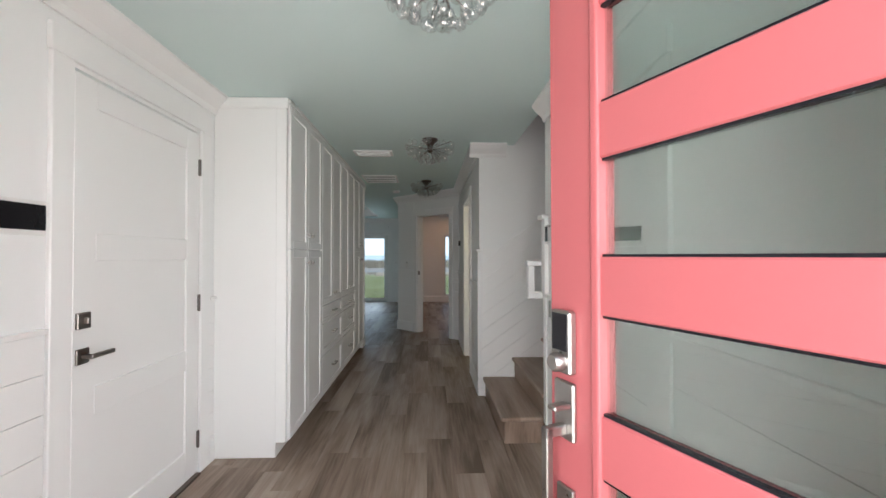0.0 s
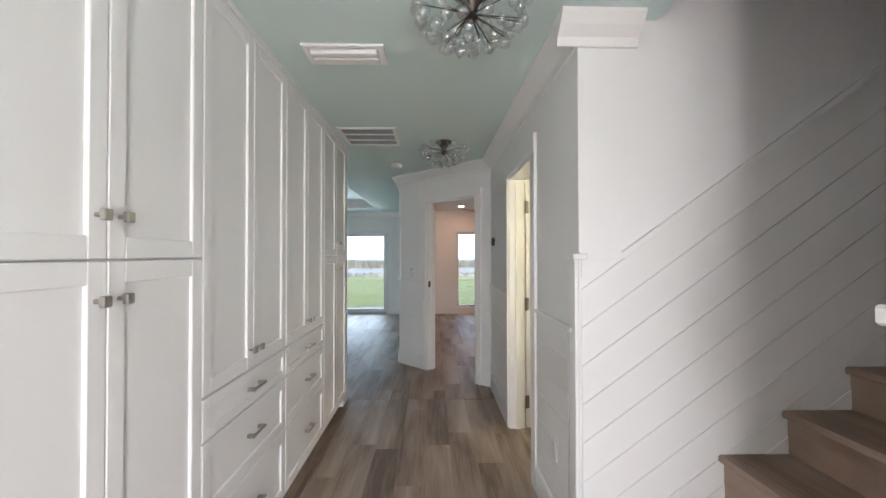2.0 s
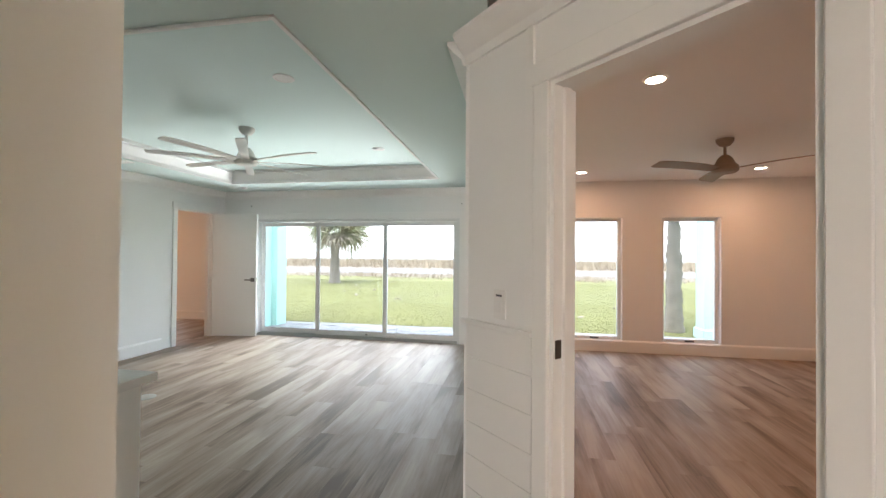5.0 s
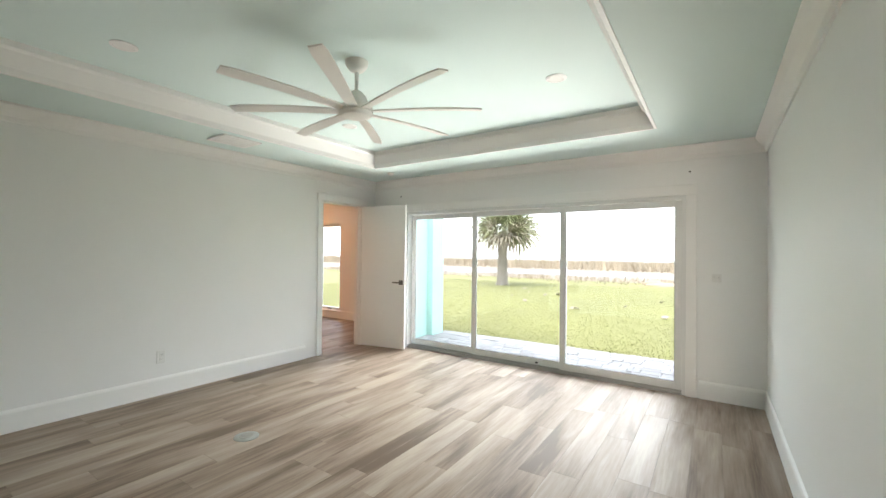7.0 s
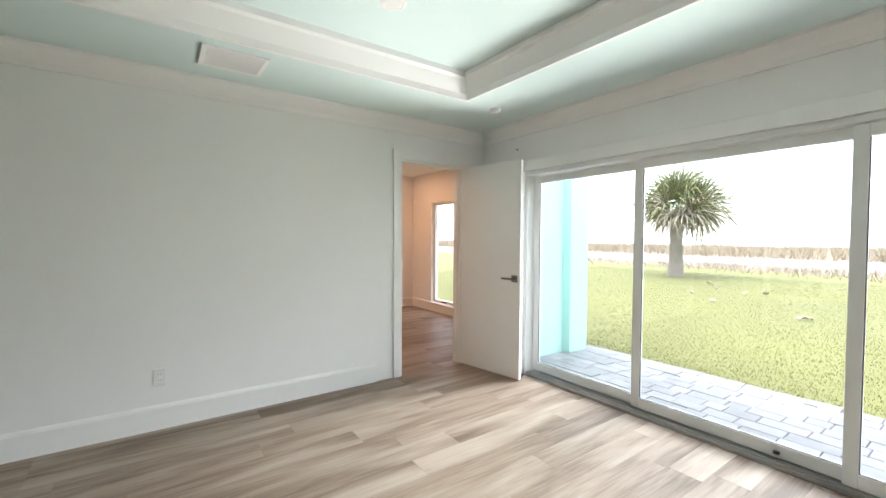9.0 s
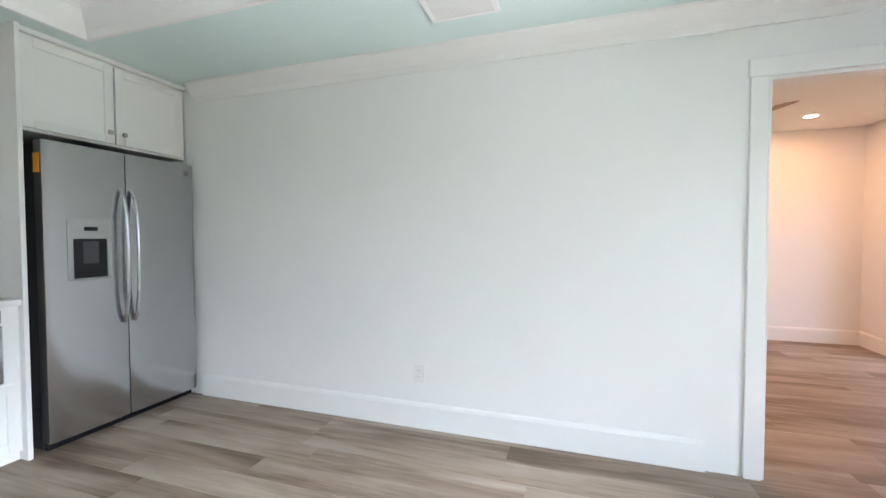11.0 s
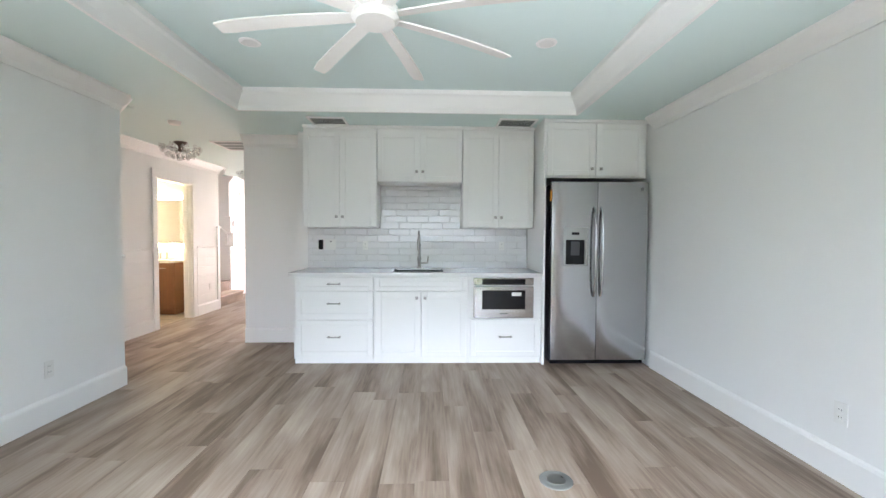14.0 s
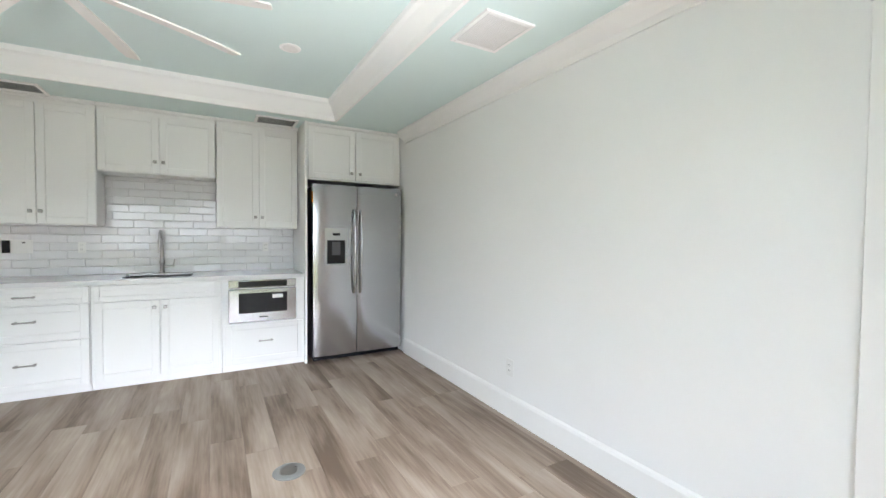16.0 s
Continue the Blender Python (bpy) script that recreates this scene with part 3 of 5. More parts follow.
for p0, p1 in PANES:
    g = part("glass_light", boxes(((0.125, -0.027, p0 - 0.006), (W - 0.15, -0.019, p1 + 0.006))), DOORGLASS, d, "clear greenish glass light")
    g.visible_shadow = False
    bm = bmesh.new()
    for a, b in (((0.13, -0.019, p0), (W - 0.155, -0.006, p0 + 0.006)), ((0.13, -0.019, p1 - 0.006), (W - 0.155, -0.006, p1))):
        box(bm, a, b)
    part("gasket", bm, BLACK, g)
    part("glazing_edge", boxes(((W - 0.168, -0.019, p0 + 0.006), (W - 0.1555, -0.006, p1 - 0.006))), VINYL, g)
lx = W - 0.062
keypad = part("keypad_lock", boxes(((lx - 0.036, 0, 1.068), (lx + 0.036, 0.024, 1.225)), bevel=0.005), NICKEL, d, "brushed nickel keypad lock")
part("key_screen", boxes(((lx - 0.028, 0.0235, 1.125), (lx + 0.028, 0.0255, 1.218)), bevel=0.001), BLACK, keypad)
bm = bmesh.new()
lathe(bm, [(0.024, 0), (0.024, 0.018), (0.018, 0.026)], 24, Matrix.Translation((lx, 0.024, 1.097)) @ Matrix.Rotation(radians(-90), 4, "X"))
part("key_cylinder", bm, NICKEL, keypad, smooth=True)
hs = part("handle_plate", boxes(((lx - 0.036, 0, 0.90), (lx + 0.036, 0.014, 1.046)), bevel=0.004), NICKEL, d, "brushed nickel handle plate")
bm = boxes(((lx - 0.03, 0.014, 0.985), (lx + 0.0, 0.065, 0.997)), bevel=0.003)
part("thumb_latch", bm, NICKEL, hs)
bm = boxes(((lx - 0.012, 0.012, 0.915), (lx + 0.012, 0.075, 0.94)), ((lx - 0.012, 0.055, 0.60), (lx + 0.012, 0.075, 0.94)), bevel=0.003)
part("pull_bar", bm, NICKEL, hs)
part("handle_foot", boxes(((lx - 0.03, 0, 0.58), (lx + 0.03, 0.012, 0.78)), bevel=0.003), NICKEL, d)
hinges(d, H, 0.0, -TH - 0.002)

# ---- sliding door and windows ----
def window(name, x0, x1, z0, z1, y, label, m=None):
    th = thing(name, label, "window", m, kind="structure")
    f = 0.05
    fr = part("window_frame", boxes(((x0, y + 0.07, z0), (x0 + f, y + 0.14, z1)), ((x1 - f, y + 0.07, z0), (x1, y + 0.14, z1)), ((x0 + f, y + 0.07, z0), (x1 - f, y + 0.14, z0 + f)), ((x0 + f, y + 0.07, z1 - f), (x1 - f, y + 0.14, z1)), bevel=0.004), VINYL, th)
    part("sash_latch", boxes((((x0 + x1) / 2 - 0.06, y + 0.055, z0 + 0.012), ((x0 + x1) / 2 + 0.06, y + 0.07, z0 + 0.034)), bevel=0.003), DARK, fr)
    pn = part("pane", boxes(((x0 + f - 0.005, y + 0.10, z0 + f - 0.005), (x1 - f + 0.005, y + 0.106, z1 - f + 0.005))), GLASS, th)
    pn.visible_shadow = False
    part("window_sill", boxes(((x0 - 0.02, y - 0.02, z0 - 0.025), (x1 + 0.02, y + 0.07, z0 - 0.001)), bevel=0.004), TRIM, th)
    return th


window("window_1", 0.82, 1.57, 0.16, 1.96, SY, "tall narrow white casement window with deep reveal")
window("window_2", 2.11, 2.88, 0.16, 1.96, SY, "tall narrow white casement window beside the porch column")
window("window_3", -7.75, -7.05, 0.16, 1.96, 13.20, "tall narrow white bedroom window")

sd = thing("sliding_door", "white three-panel sliding glass patio door", "sliding door", kind="structure")
X0, X1, Z1 = -4.36, -0.83, 1.97
part("outer_frame", boxes(((X0, SY + 0.004, 0), (X0 + 0.035, SY + 0.155, Z1)), ((X1 - 0.035, SY + 0.004, 0), (X1, SY + 0.155, Z1)), ((X0 + 0.035, SY + 0.004, Z1 - 0.04), (X1 - 0.035, SY + 0.155, Z1)), bevel=0.003), VINYL, sd)
bm = boxes(((X0 + 0.035, SY + 0.0, 0), (X1 - 0.035, SY + 0.155, 0.022)))
for k in range(4):
    box(bm, (X0 + 0.035, SY + 0.012 + 0.04 * k, 0.022), (X1 - 0.035, SY + 0.02 + 0.04 * k, 0.036))
part("floor_track", bm, ALU, sd, "grooved aluminium floor track")
for i, (a, b, yy) in enumerate(((X0 + 0.035, -3.245, 0.105), (-3.285, -2.03, 0.066), (-2.09, X1 - 0.035, 0.027))):
    s = 0.062
    fr = part("sash", boxes(((a, SY + yy, 0.038), (a + s, SY + yy + 0.036, Z1 - 0.045)), ((b - s, SY + yy, 0.038), (b, SY + yy + 0.036, Z1 - 0.045)),
                            ((a + s, SY + yy, 0.038), (b - s, SY + yy + 0.036, 0.115)), ((a + s, SY + yy, Z1 - 0.11), (b - s, SY + yy + 0.036, Z1 - 0.045)), bevel=0.003), VINYL, sd)
    pn = part("pane", boxes(((a + s - 0.005, SY + yy + 0.014, 0.11), (b - s + 0.005, SY + yy + 0.02, Z1 - 0.105))), GLASS, fr)
    pn.visible_shadow = False
    bm = bmesh.new()
    for p, q in (((a + s, SY + yy + 0.008, 0.115), (b - s, SY + yy + 0.014, 0.12)), ((a + s, SY + yy + 0.008, 0.12), (a + s + 0.005, SY + yy + 0.014, Z1 - 0.11)), ((b - s - 0.005, SY + yy + 0.008, 0.12), (b - s, SY + yy + 0.014, Z1 - 0.11))):
        box(bm, p, q)
    part("gasket", bm, DARK, fr)
    if i == 2:
        bm = boxes(((b - 0.05, SY + yy - 0.012, 0.86), (b - 0.012, SY + yy - 0.001, 1.14)), ((b - 0.048, SY + yy - 0.05, 0.9), (b - 0.022, SY + yy - 0.034, 1.1)),
                   ((b - 0.046, SY + yy - 0.04, 0.9), (b - 0.024, SY + yy - 0.01, 0.925)), ((b - 0.046, SY + yy - 0.04, 1.075), (b - 0.024, SY + yy - 0.01, 1.1)), bevel=0.003)
        part("pull_handle", bm, PLASTIC, fr, "white pull handle")
    if i == 1:
        part("foot_lock", boxes(((b - 0.36, SY + yy - 0.02, 0.062), (b - 0.33, SY + yy - 0.001, 0.08)), bevel=0.003), DARK, fr)
casing("sliding_door_casing", pose(X0, SY, 0), X1 - X0, Z1, 0.09, liner=False, label="flat white casing round the patio door")

# ---- stair ----
def stair():
    th = thing("staircase", "oak-look staircase with white stringer climbing from the hall", "staircase", kind="structure")
    run, rise, x = 0.283, 0.186, 0.925
    for i in range(13):
        z = rise * (i + 1)
        y0 = 2.985 if i == 0 else 2.935
        part("tread", boxes(((x + run * i - 0.025, y0, z - 0.032), (x + run * (i + 1) + 0.02, 3.998, z)), bevel=0.008), TREADW, th)
        part("riser", boxes(((x + run * i, y0 + 0.008, z - rise + (0.001 if i else 0)), (x + run * i + 0.02, 3.998, z - 0.033))), TREADW, th)
    part("first_step_side", boxes(((x + 0.02, 2.993, 0), (1.214, 3.01, 0.153))), TREADW, th)
    bm = bmesh.new()
    prism(bm, [(0.91, 0.0), (1.19, 0.22), (4.6, 2.62), (4.6, 2.35), (1.3, 0.0)], lambda u, v, w: Vector((u, 3.985 + w, v)), 0.012)
    part("skirt_board", bm, TRIM, th)
    return th


stair()
# handrail return at the end of the near stair wall
hr = thing("stair_handrail", "white painted stair handrail with a squared return", "handrail", kind="structure")
bm = boxes(((1.085, 2.955, 1.285), (1.27, 3.02, 1.325)), ((1.095, 2.965, 1.08), (1.145, 3.01, 1.285)), ((1.095, 2.965, 1.05), (1.27, 3.01, 1.10)), bevel=0.006)
part("return", bm, TRIM, hr)
bm = bmesh.new()
prism(bm, [(1.25, 1.30), (1.25, 1.345), (4.4, 3.50), (4.4, 3.45)], lambda u, v, w: Vector((u, 2.965 + w, v)), 0.05)
part("rail", bm, TRIM, hr)
part("wall_block", boxes(((1.24, 2.931, 1.06), (1.29, 2.966, 1.33)), bevel=0.003), TRIM, hr)

# ---- shiplap wainscot ----
GAP = 0.0025


def shiplap(parent, a0, a1, z0, z1, place, rows=6, m=None):
    """Horizontal boards with a groove between; place(a, out, z) gives the 3D point."""
    bh = (z1 - z0) / rows
    for i in range(rows):
        lo, hi = z0 + i * bh, z0 + (i + 1) * bh - GAP
        bm = bmesh.new()
        box(bm, place(a0, 0.001, lo), place(a1, 0.011, hi), 0.001)
        part("board", bm, TRIM, parent)


def cap(parent, a0, a1, z, place, out=0.024):
    bm = bmesh.new()
    box(bm, place(a0, 0.001, z), place(a1, out, z + 0.022), 0.003)
    part("chair_rail", bm, TRIM, parent)


def strip_trim(parent, a0, a1, z0, z1, place, out=0.018):
    bm = bmesh.new()
    box(bm, place(a0, 0.001, z0), place(a1, out, z1), 0.002)
    part("trim_strip", bm, TRIM, parent)


pr = lambda a, o, z: (HR - o, a, z)
shiplap(wall_hr, 4.13, 4.68, 0.172, 1.075, pr)
cap(wall_hr, 4.05, 4.69, 1.075, pr)
shiplap(wall_hr, 5.72, 6.57, 0.172, 1.075, pr)
cap(wall_hr, 5.71, 6.57, 1.075, pr)
# corner board at the foot of the stair wall
strip_trim(wall_st, 4.0, 4.08, 0.172, 1.40, pr)
bm = boxes(((HR - 0.034, 3.972, 1.40), (HR + 0.03, 4.09, 1.425)), bevel=0.004)
part("cap_block", bm, TRIM, wall_st)
pe = lambda a, o, z: (EL - o, a, z)
shiplap(wall_el, 2.525, 2.868, 0.172, 1.07, pe)
cap(wall_el, 2.515, 2.93, 1.07, pe)
strip_trim(wall_el, 2.86, 2.93, 1.095, 1.62, pe, 0.03)
strip_trim(wall_el, 2.87, 2.928, 0.172, 1.068, pe, 0.022)
part("cap_block", boxes(((EL - 0.05, 2.85, 1.62), (EL + 0.06, 2.96, 1.648)), bevel=0.004), TRIM, wall_el)
wl = bpy.data.objects["wall_entry_left"]
pl = lambda a, o, z: (HL + o, a, z)
shiplap(wl, 2.78, 2.86, 0.172, 1.07, pl)
cap(wl, 2.775, 2.87, 1.07, pl)
wf = bpy.data.objects["wall_front"]
pf = lambda a, o, z: (a, 0.30 + o, z)
shiplap(wf, HL + 0.012, -0.045, 0.172, 1.07, pf)
cap(wf, HL + 0.025, -0.045, 1.07, pf)
shiplap(wall_el, 0.32, 1.395, 0.172, 1.07, pe)
cap(wall_el, 0.31, 1.398, 1.07, pe)
shiplap(wl, 0.32, 1.625, 0.172, 1.07, pl)
cap(wl, 0.31, 1.63, 1.07, pl)
pa = lambda a, o, z: (a, o, z)
shiplap(wall_an, 1.06, 1.473, 0.172, 1.085, pa)
cap(wall_an, 1.055, 1.50, 1.085, pa, 0.028)
strip_trim(wall_an, 1.055, 1.10, 1.107, 2.32, pa, 0.012)
shiplap(wall_an, 0.005, 0.075, 0.172, 1.085, pa)
cap(wall_an, 0.0, 0.078, 1.085, pa)

# diagonal boards on the stair wall, parallel to the flight
SL = 0.712
rail0 = lambda x: 1.415 + max(0.0, x - 1.06) * SL
bm = bmesh.new()
prism(bm, [(0.87, 1.405), (1.06, 1.405), (4.7, 1.405 + (4.7 - 1.06) * SL), (4.7, 1.43 + (4.7 - 1.06) * SL), (1.05, 1.43), (0.87, 1.43)], lambda u, v, w: Vector((u, 3.976 + w, v)), 0.023)
part("stair_chair_rail", bm, TRIM, wall_st)
for k in range(9):
    off = 0.165 * (k + 1)
    pts = []
    for side in (off - 0.165, off - GAP):
        pts.append([(x, 1.40 + (x - 1.06) * SL - side) for x in (0.878, 3.2)])
    (a, b), (c, e) = pts
    top = [(x, min(z, 1.40)) if x < 1.06 else (x, z) for x, z in (a, (1.06, 1.40 + 0.0 - (off - 0.165)), b)]
    poly = [c, e, b, a]
    cl = [p for p in poly]
    if c[1] < 0.19:
        xz = 1.06 + (0.19 - 1.40 + off - GAP) / SL
        xa = 1.06 + (0.19 - 1.40 + off - 0.165) / SL
        cl = [(xz, 0.19), e, b] + ([a, (0.878, 0.19)] if a[1] > 0.19 else [(xa, 0.19)])
    bm = bmesh.new()
    prism(bm, cl, lambda u, v, w: Vector((u, 3.989 + w, v)), 0.010)
    part("board", bm, TRIM, wall_st)
bm = bmesh.new()
prism(bm, [(0.878, 1.398), (1.055, 1.398), (0.878, 1.324)], lambda u, v, w: Vector((u, 3.989 + w, v)), 0.010)
part("board", bm, TRIM, wall_st)

# ---- cabinets ----
def shaker(name, parent, w, h, x=0, z=0, fr=0.058, t=0.02, y=-0.02):
    """A recessed panel with two stiles and two rails standing proud round it."""
    o = part(name, boxes(((x + 0.01, y + 0.010, z + 0.01), (x + w - 0.01, y + t, z + h - 0.01))), CAB, parent)
    for a in (x, x + w - fr):
        part("stile", boxes(((a, y, z), (a + fr, y + t, z + h)), bevel=0.003), CAB, o)
    for a in (z, z + h - fr):
        part("rail", boxes(((x + fr, y, a), (x + w - fr, y + t, a + fr)), bevel=0.003), CAB, o)
    return o


def knob(parent, x, z, y=-0.02):
    bm = bmesh.new()
    rod(bm, (x, y, z), (x, y - 0.02, z), 0.006, 0.006, 10)
    box(bm, (x - 0.014, y - 0.033, z - 0.014), (x + 0.014, y - 0.018, z + 0.014), 0.003)
    part("knob", bm, NICKEL, parent, "square polished nickel knob")


def pull(parent, x, z, y=-0.02, w=0.13):
    bm = bmesh.new()
    rod(bm, (x - w / 2, y - 0.03, z), (x + w / 2, y - 0.03, z), 0.006, 0.006, 10)
    for s in (-1, 1):
        box(bm, (x + s * (w / 2 - 0.012) - 0.008, y - 0.034, z - 0.008), (x + s * (w / 2 - 0.012) + 0.008, y, z + 0.008), 0.002)
    part("pull", bm, NICKEL, parent, "polished nickel bar pull")


def cabinet(name, label, m, w, d, z0, z1, doors=(), drawers=(), toe=0.0, group="", category="cabinet", inset=0.0, crown=False):
    """doors: (x, z, w, h, knob x, knob z); drawers: (x, z, w, h)."""
    th = thing(name, label, category, m, group)
    bm = boxes(((0.001, 0.001, z0), (w - 0.001, d, z1)))
    if toe:
        box(bm, (0.001, inset, 0), (w - 0.001, d, toe))
    if crown:
        box(bm, (-0.002, -0.03, z1), (w + 0.002, d, z1 + 0.03), 0.006)
    part("body", bm, CAB, th)
    for x, z, dw, dh, kx, kz in doors:
        o = shaker("door", th, dw, dh, x, z)
        if kx is not None:
            knob(o, kx, kz)
    for x, z, dw, dh in drawers:
        o = shaker("drawer", th, dw, dh, x, z, 0.04 if dh < 0.2 else 0.055)
        pull(o, x + dw / 2, z + dh / 2 + (0.02 if dh > 0.25 else 0))
    return th


YS = [2.87, 3.714, 4.534, 5.33, 6.106]
g = 0.004
for i in range(4):
    w = YS[i + 1] - YS[i]
    hw = w / 2 - 1.5 * g
    m = pose(-0.593, YS[i], 0, 0, 0, 90)
    if i in (0, 3):
        doors = []
        for x, kx in ((g, g + hw - 0.035), (w / 2 + g / 2, w / 2 + g / 2 + 0.035)):
            doors += [(x, 0.105, hw, 1.302, kx, 1.31), (x, 1.412, hw, 0.998, kx, 1.52)]
        cabinet("tall_cabinet", "tall white shaker pantry cabinet with upper and lower doors", m, w, 0.46, 0.10, CEIL - 0.03, doors, toe=0.10, group="hall cabinets", inset=0.07)
    else:
        doors = [(g, 0.915, hw, 1.495, g + hw - 0.035, 1.0), (w / 2 + g / 2, 0.915, hw, 1.495, w / 2 + g / 2 + 0.035, 1.0)]
        drawers = [(g, 0.105, w - 2 * g, 0.355), (g, 0.468, w - 2 * g, 0.28), (g, 0.755, w - 2 * g, 0.152)]
        cabinet("tall_cabinet", "tall white shaker cabinet with long doors over three drawers", m, w, 0.46, 0.10, CEIL - 0.03, doors, drawers, 0.10, "hall cabinets", inset=0.07)
side = thing("cabinet_end_panel", "plain white end panel of the hall cabinets", "panel")
part("panel", boxes(((HL + 0.002, 2.845, 0.0), (-0.66, 2.868, CEIL - 0.002)), ((-0.66, 2.845, 0.10), (-0.594, 2.868, CEIL - 0.002)), bevel=0.002), CAB, side)
part("crown", boxes(((HL + 0.002, 2.825, CEIL - 0.075), (-0.575, 2.845, CEIL - 0.002)), bevel=0.008), TRIM, side)
part("top_filler", boxes(((-0.60, 2.87, CEIL - 0.029), (-0.572, 6.106, CEIL - 0.002))), CAB, side)

# kitchen: own x runs from the hall end towards the refrigerator
KF = 7.135
KX = -1.455
kp = lambda x, y: pose(x, y, 0, 0, 0, 180)
cabinet("drawer_cabinet", "white shaker base cabinet with three drawers", kp(KX, KF), 0.785, KF - KB - 0.002, 0.055, 0.88, (),
        [(0.025, 0.075, 0.755, 0.37), (0.025, 0.455, 0.755, 0.275), (0.025, 0.74, 0.755, 0.13)], 0.055, "kitchen base cabinets", inset=0.03)
c = cabinet("sink_cabinet", "white shaker sink base cabinet with two doors", kp(KX - 0.787, KF), 0.94, KF - KB - 0.002, 0.055, 0.88,
            [(0.02, 0.075, 0.445, 0.655, 0.43, 0.67), (0.475, 0.075, 0.445, 0.655, 0.51, 0.67)], (), 0.055, "kitchen base cabinets", inset=0.03)
shaker("false_drawer", c, 0.9, 0.13, 0.02, 0.74, 0.04)
c = cabinet("oven_cabinet", "white base cabinet holding the drawer oven", kp(KX - 1.729, KF), 0.74, KF - KB - 0.002, 0.055, 0.88, (), [(0.02, 0.075, 0.70, 0.375)], 0.055, "kitchen base cabinets", inset=0.03)
cw = thing("countertop", "polished white quartz worktop", "worktop")
sx0, sx1, sy0, sy1 = -2.94, -2.42, 6.62, 7.03
bm = bmesh.new()
for a, b in (((-1.41, KB + 0.002, 0.881), (sx1, KF + 0.03, 0.915)), ((sx0, KB + 0.002, 0.881), (-3.935, KF + 0.03, 0.915)), ((sx1, KB + 0.002, 0.881), (sx0, sy0, 0.915)), ((sx1, sy1, 0.881), (sx0, KF + 0.03, 0.915))):
    box(bm, a, b)
part("slab", bm, QUARTZ, cw)
sk = thing("sink", "stainless steel undermount sink", "sink")
bm = boxes(((sx0, sy0, 0.70), (sx1, sy1, 0.706)), ((sx0 - 0.008, sy0, 0.70), (sx0, sy1, 0.90)), ((sx1, sy0, 0.70), (sx1 + 0.008, sy1, 0.90)), ((sx0, sy0 - 0.008, 0.70), (sx1, sy0, 0.90)), ((sx0, sy1, 0.70), (sx1, sy1 + 0.008, 0.90)))
part("bowl", bm, STEEL, sk)
fc = thing("faucet", "tall chrome pull-down kitchen faucet with a side lever", "faucet", pose(-2.675, 6.565, 0.915))
bm = bmesh.new()
lathe(bm, [(0.028, 0), (0.028, 0.012), (0.018, 0.02), (0.018, 0.09), (0.024, 0.10), (0.024, 0.12), (0.016, 0.13), (0.014, 0.25), (0.019, 0.26), (0.019, 0.275), (0.012, 0.285), (0.011, 0.33)], 16)
part("body", bm, NICKEL, fc, smooth=True)
bm = bmesh.new()
pts = [Vector((0, 0.10 - 0.10 * math.cos(a), 0.33 + 0.085 * math.sin(a))) for a in [math.pi * k / 8 for k in range(9)]]
for p, q in zip(pts, pts[1:]):
    rod(bm, p, q, 0.011)
rod(bm, pts[-1], pts[-1] - Vector((0, 0, 0.12)), 0.016, 0.013)
part("spout", bm, NICKEL, fc, smooth=True)
bm = bmesh.new()
rod(bm, (-0.02, 0, 0.06), (-0.10, 0, 0.065), 0.010)
rod(bm, (-0.095, 0, 0.06), (-0.105, 0.0, 0.14), 0.009, 0.006)
part("lever", bm, NICKEL, fc, smooth=True)

UF = 6.81
up = [(-1.455, 0.775, 1.37), (-2.235, 0.905, 1.85), (-3.145, 0.765, 1.37)]
for x, w, z in up:
    hw = w / 2 - 1.5 * g
    cabinet("wall_cabinet", "white shaker wall cabinet with two doors" if z < 1.5 else "short white shaker wall cabinet above the sink", kp(x, UF), w, UF - KB - 0.002, z, CEIL - 0.03,
            [(g, z + 0.008, hw, CEIL - 0.075 - z, g + hw - 0.03, z + 0.11), (w / 2 + g / 2, z + 0.008, hw, CEIL - 0.075 - z, w / 2 + g / 2 + 0.03, z + 0.11)], group="kitchen wall cabinets", crown=True)
cabinet("refrigerator_cabinet", "white cabinet over the refrigerator with two doors", kp(-3.945, 7.13), 1.02, 7.13 - KB - 0.002, 1.87, CEIL - 0.03,
        [(0.01, 1.885, 0.485, 0.52, 0.455, 1.955), (0.505, 1.885, 0.485, 0.52, 0.545, 1.955)], group="kitchen wall cabinets", crown=True)
pn = thing("tall_side_panel", "tall white side panel beside the refrigerator", "panel")
part("panel", boxes(((-3.942, KB + 0.002, 0), (-3.918, 7.18, CEIL - 0.002)), bevel=0.002), CAB, pn)

# drawer oven
ov = thing("microwave_drawer", "stainless steel drawer microwave with dark window and white sticker", "microwave", kp(-3.235, KF))
part("face", boxes(((0, -0.035, 0.468), (0.60, -0.002, 0.785)), bevel=0.006), STEEL, ov)
part("window", boxes(((0.085, -0.0375, 0.555), (0.515, -0.0352, 0.745)), bevel=0.001), BLACK, ov, "black glass window")
part("control_panel", boxes(((0, -0.028, 0.795), (0.60, -0.002, 0.868)), bevel=0.004), STEEL, ov)
part("display", boxes(((0.085, -0.0305, 0.803), (0.515, -0.0282, 0.858)), bevel=0.001), BLACK, ov)
part("sticker", boxes(((0.38, -0.039, 0.69), (0.475, -0.0376, 0.725))), PLASTIC, ov, "white paper sticker")
part("badge", boxes(((0.26, -0.0365, 0.51), (0.34, -0.0352, 0.518))), DARK, ov)

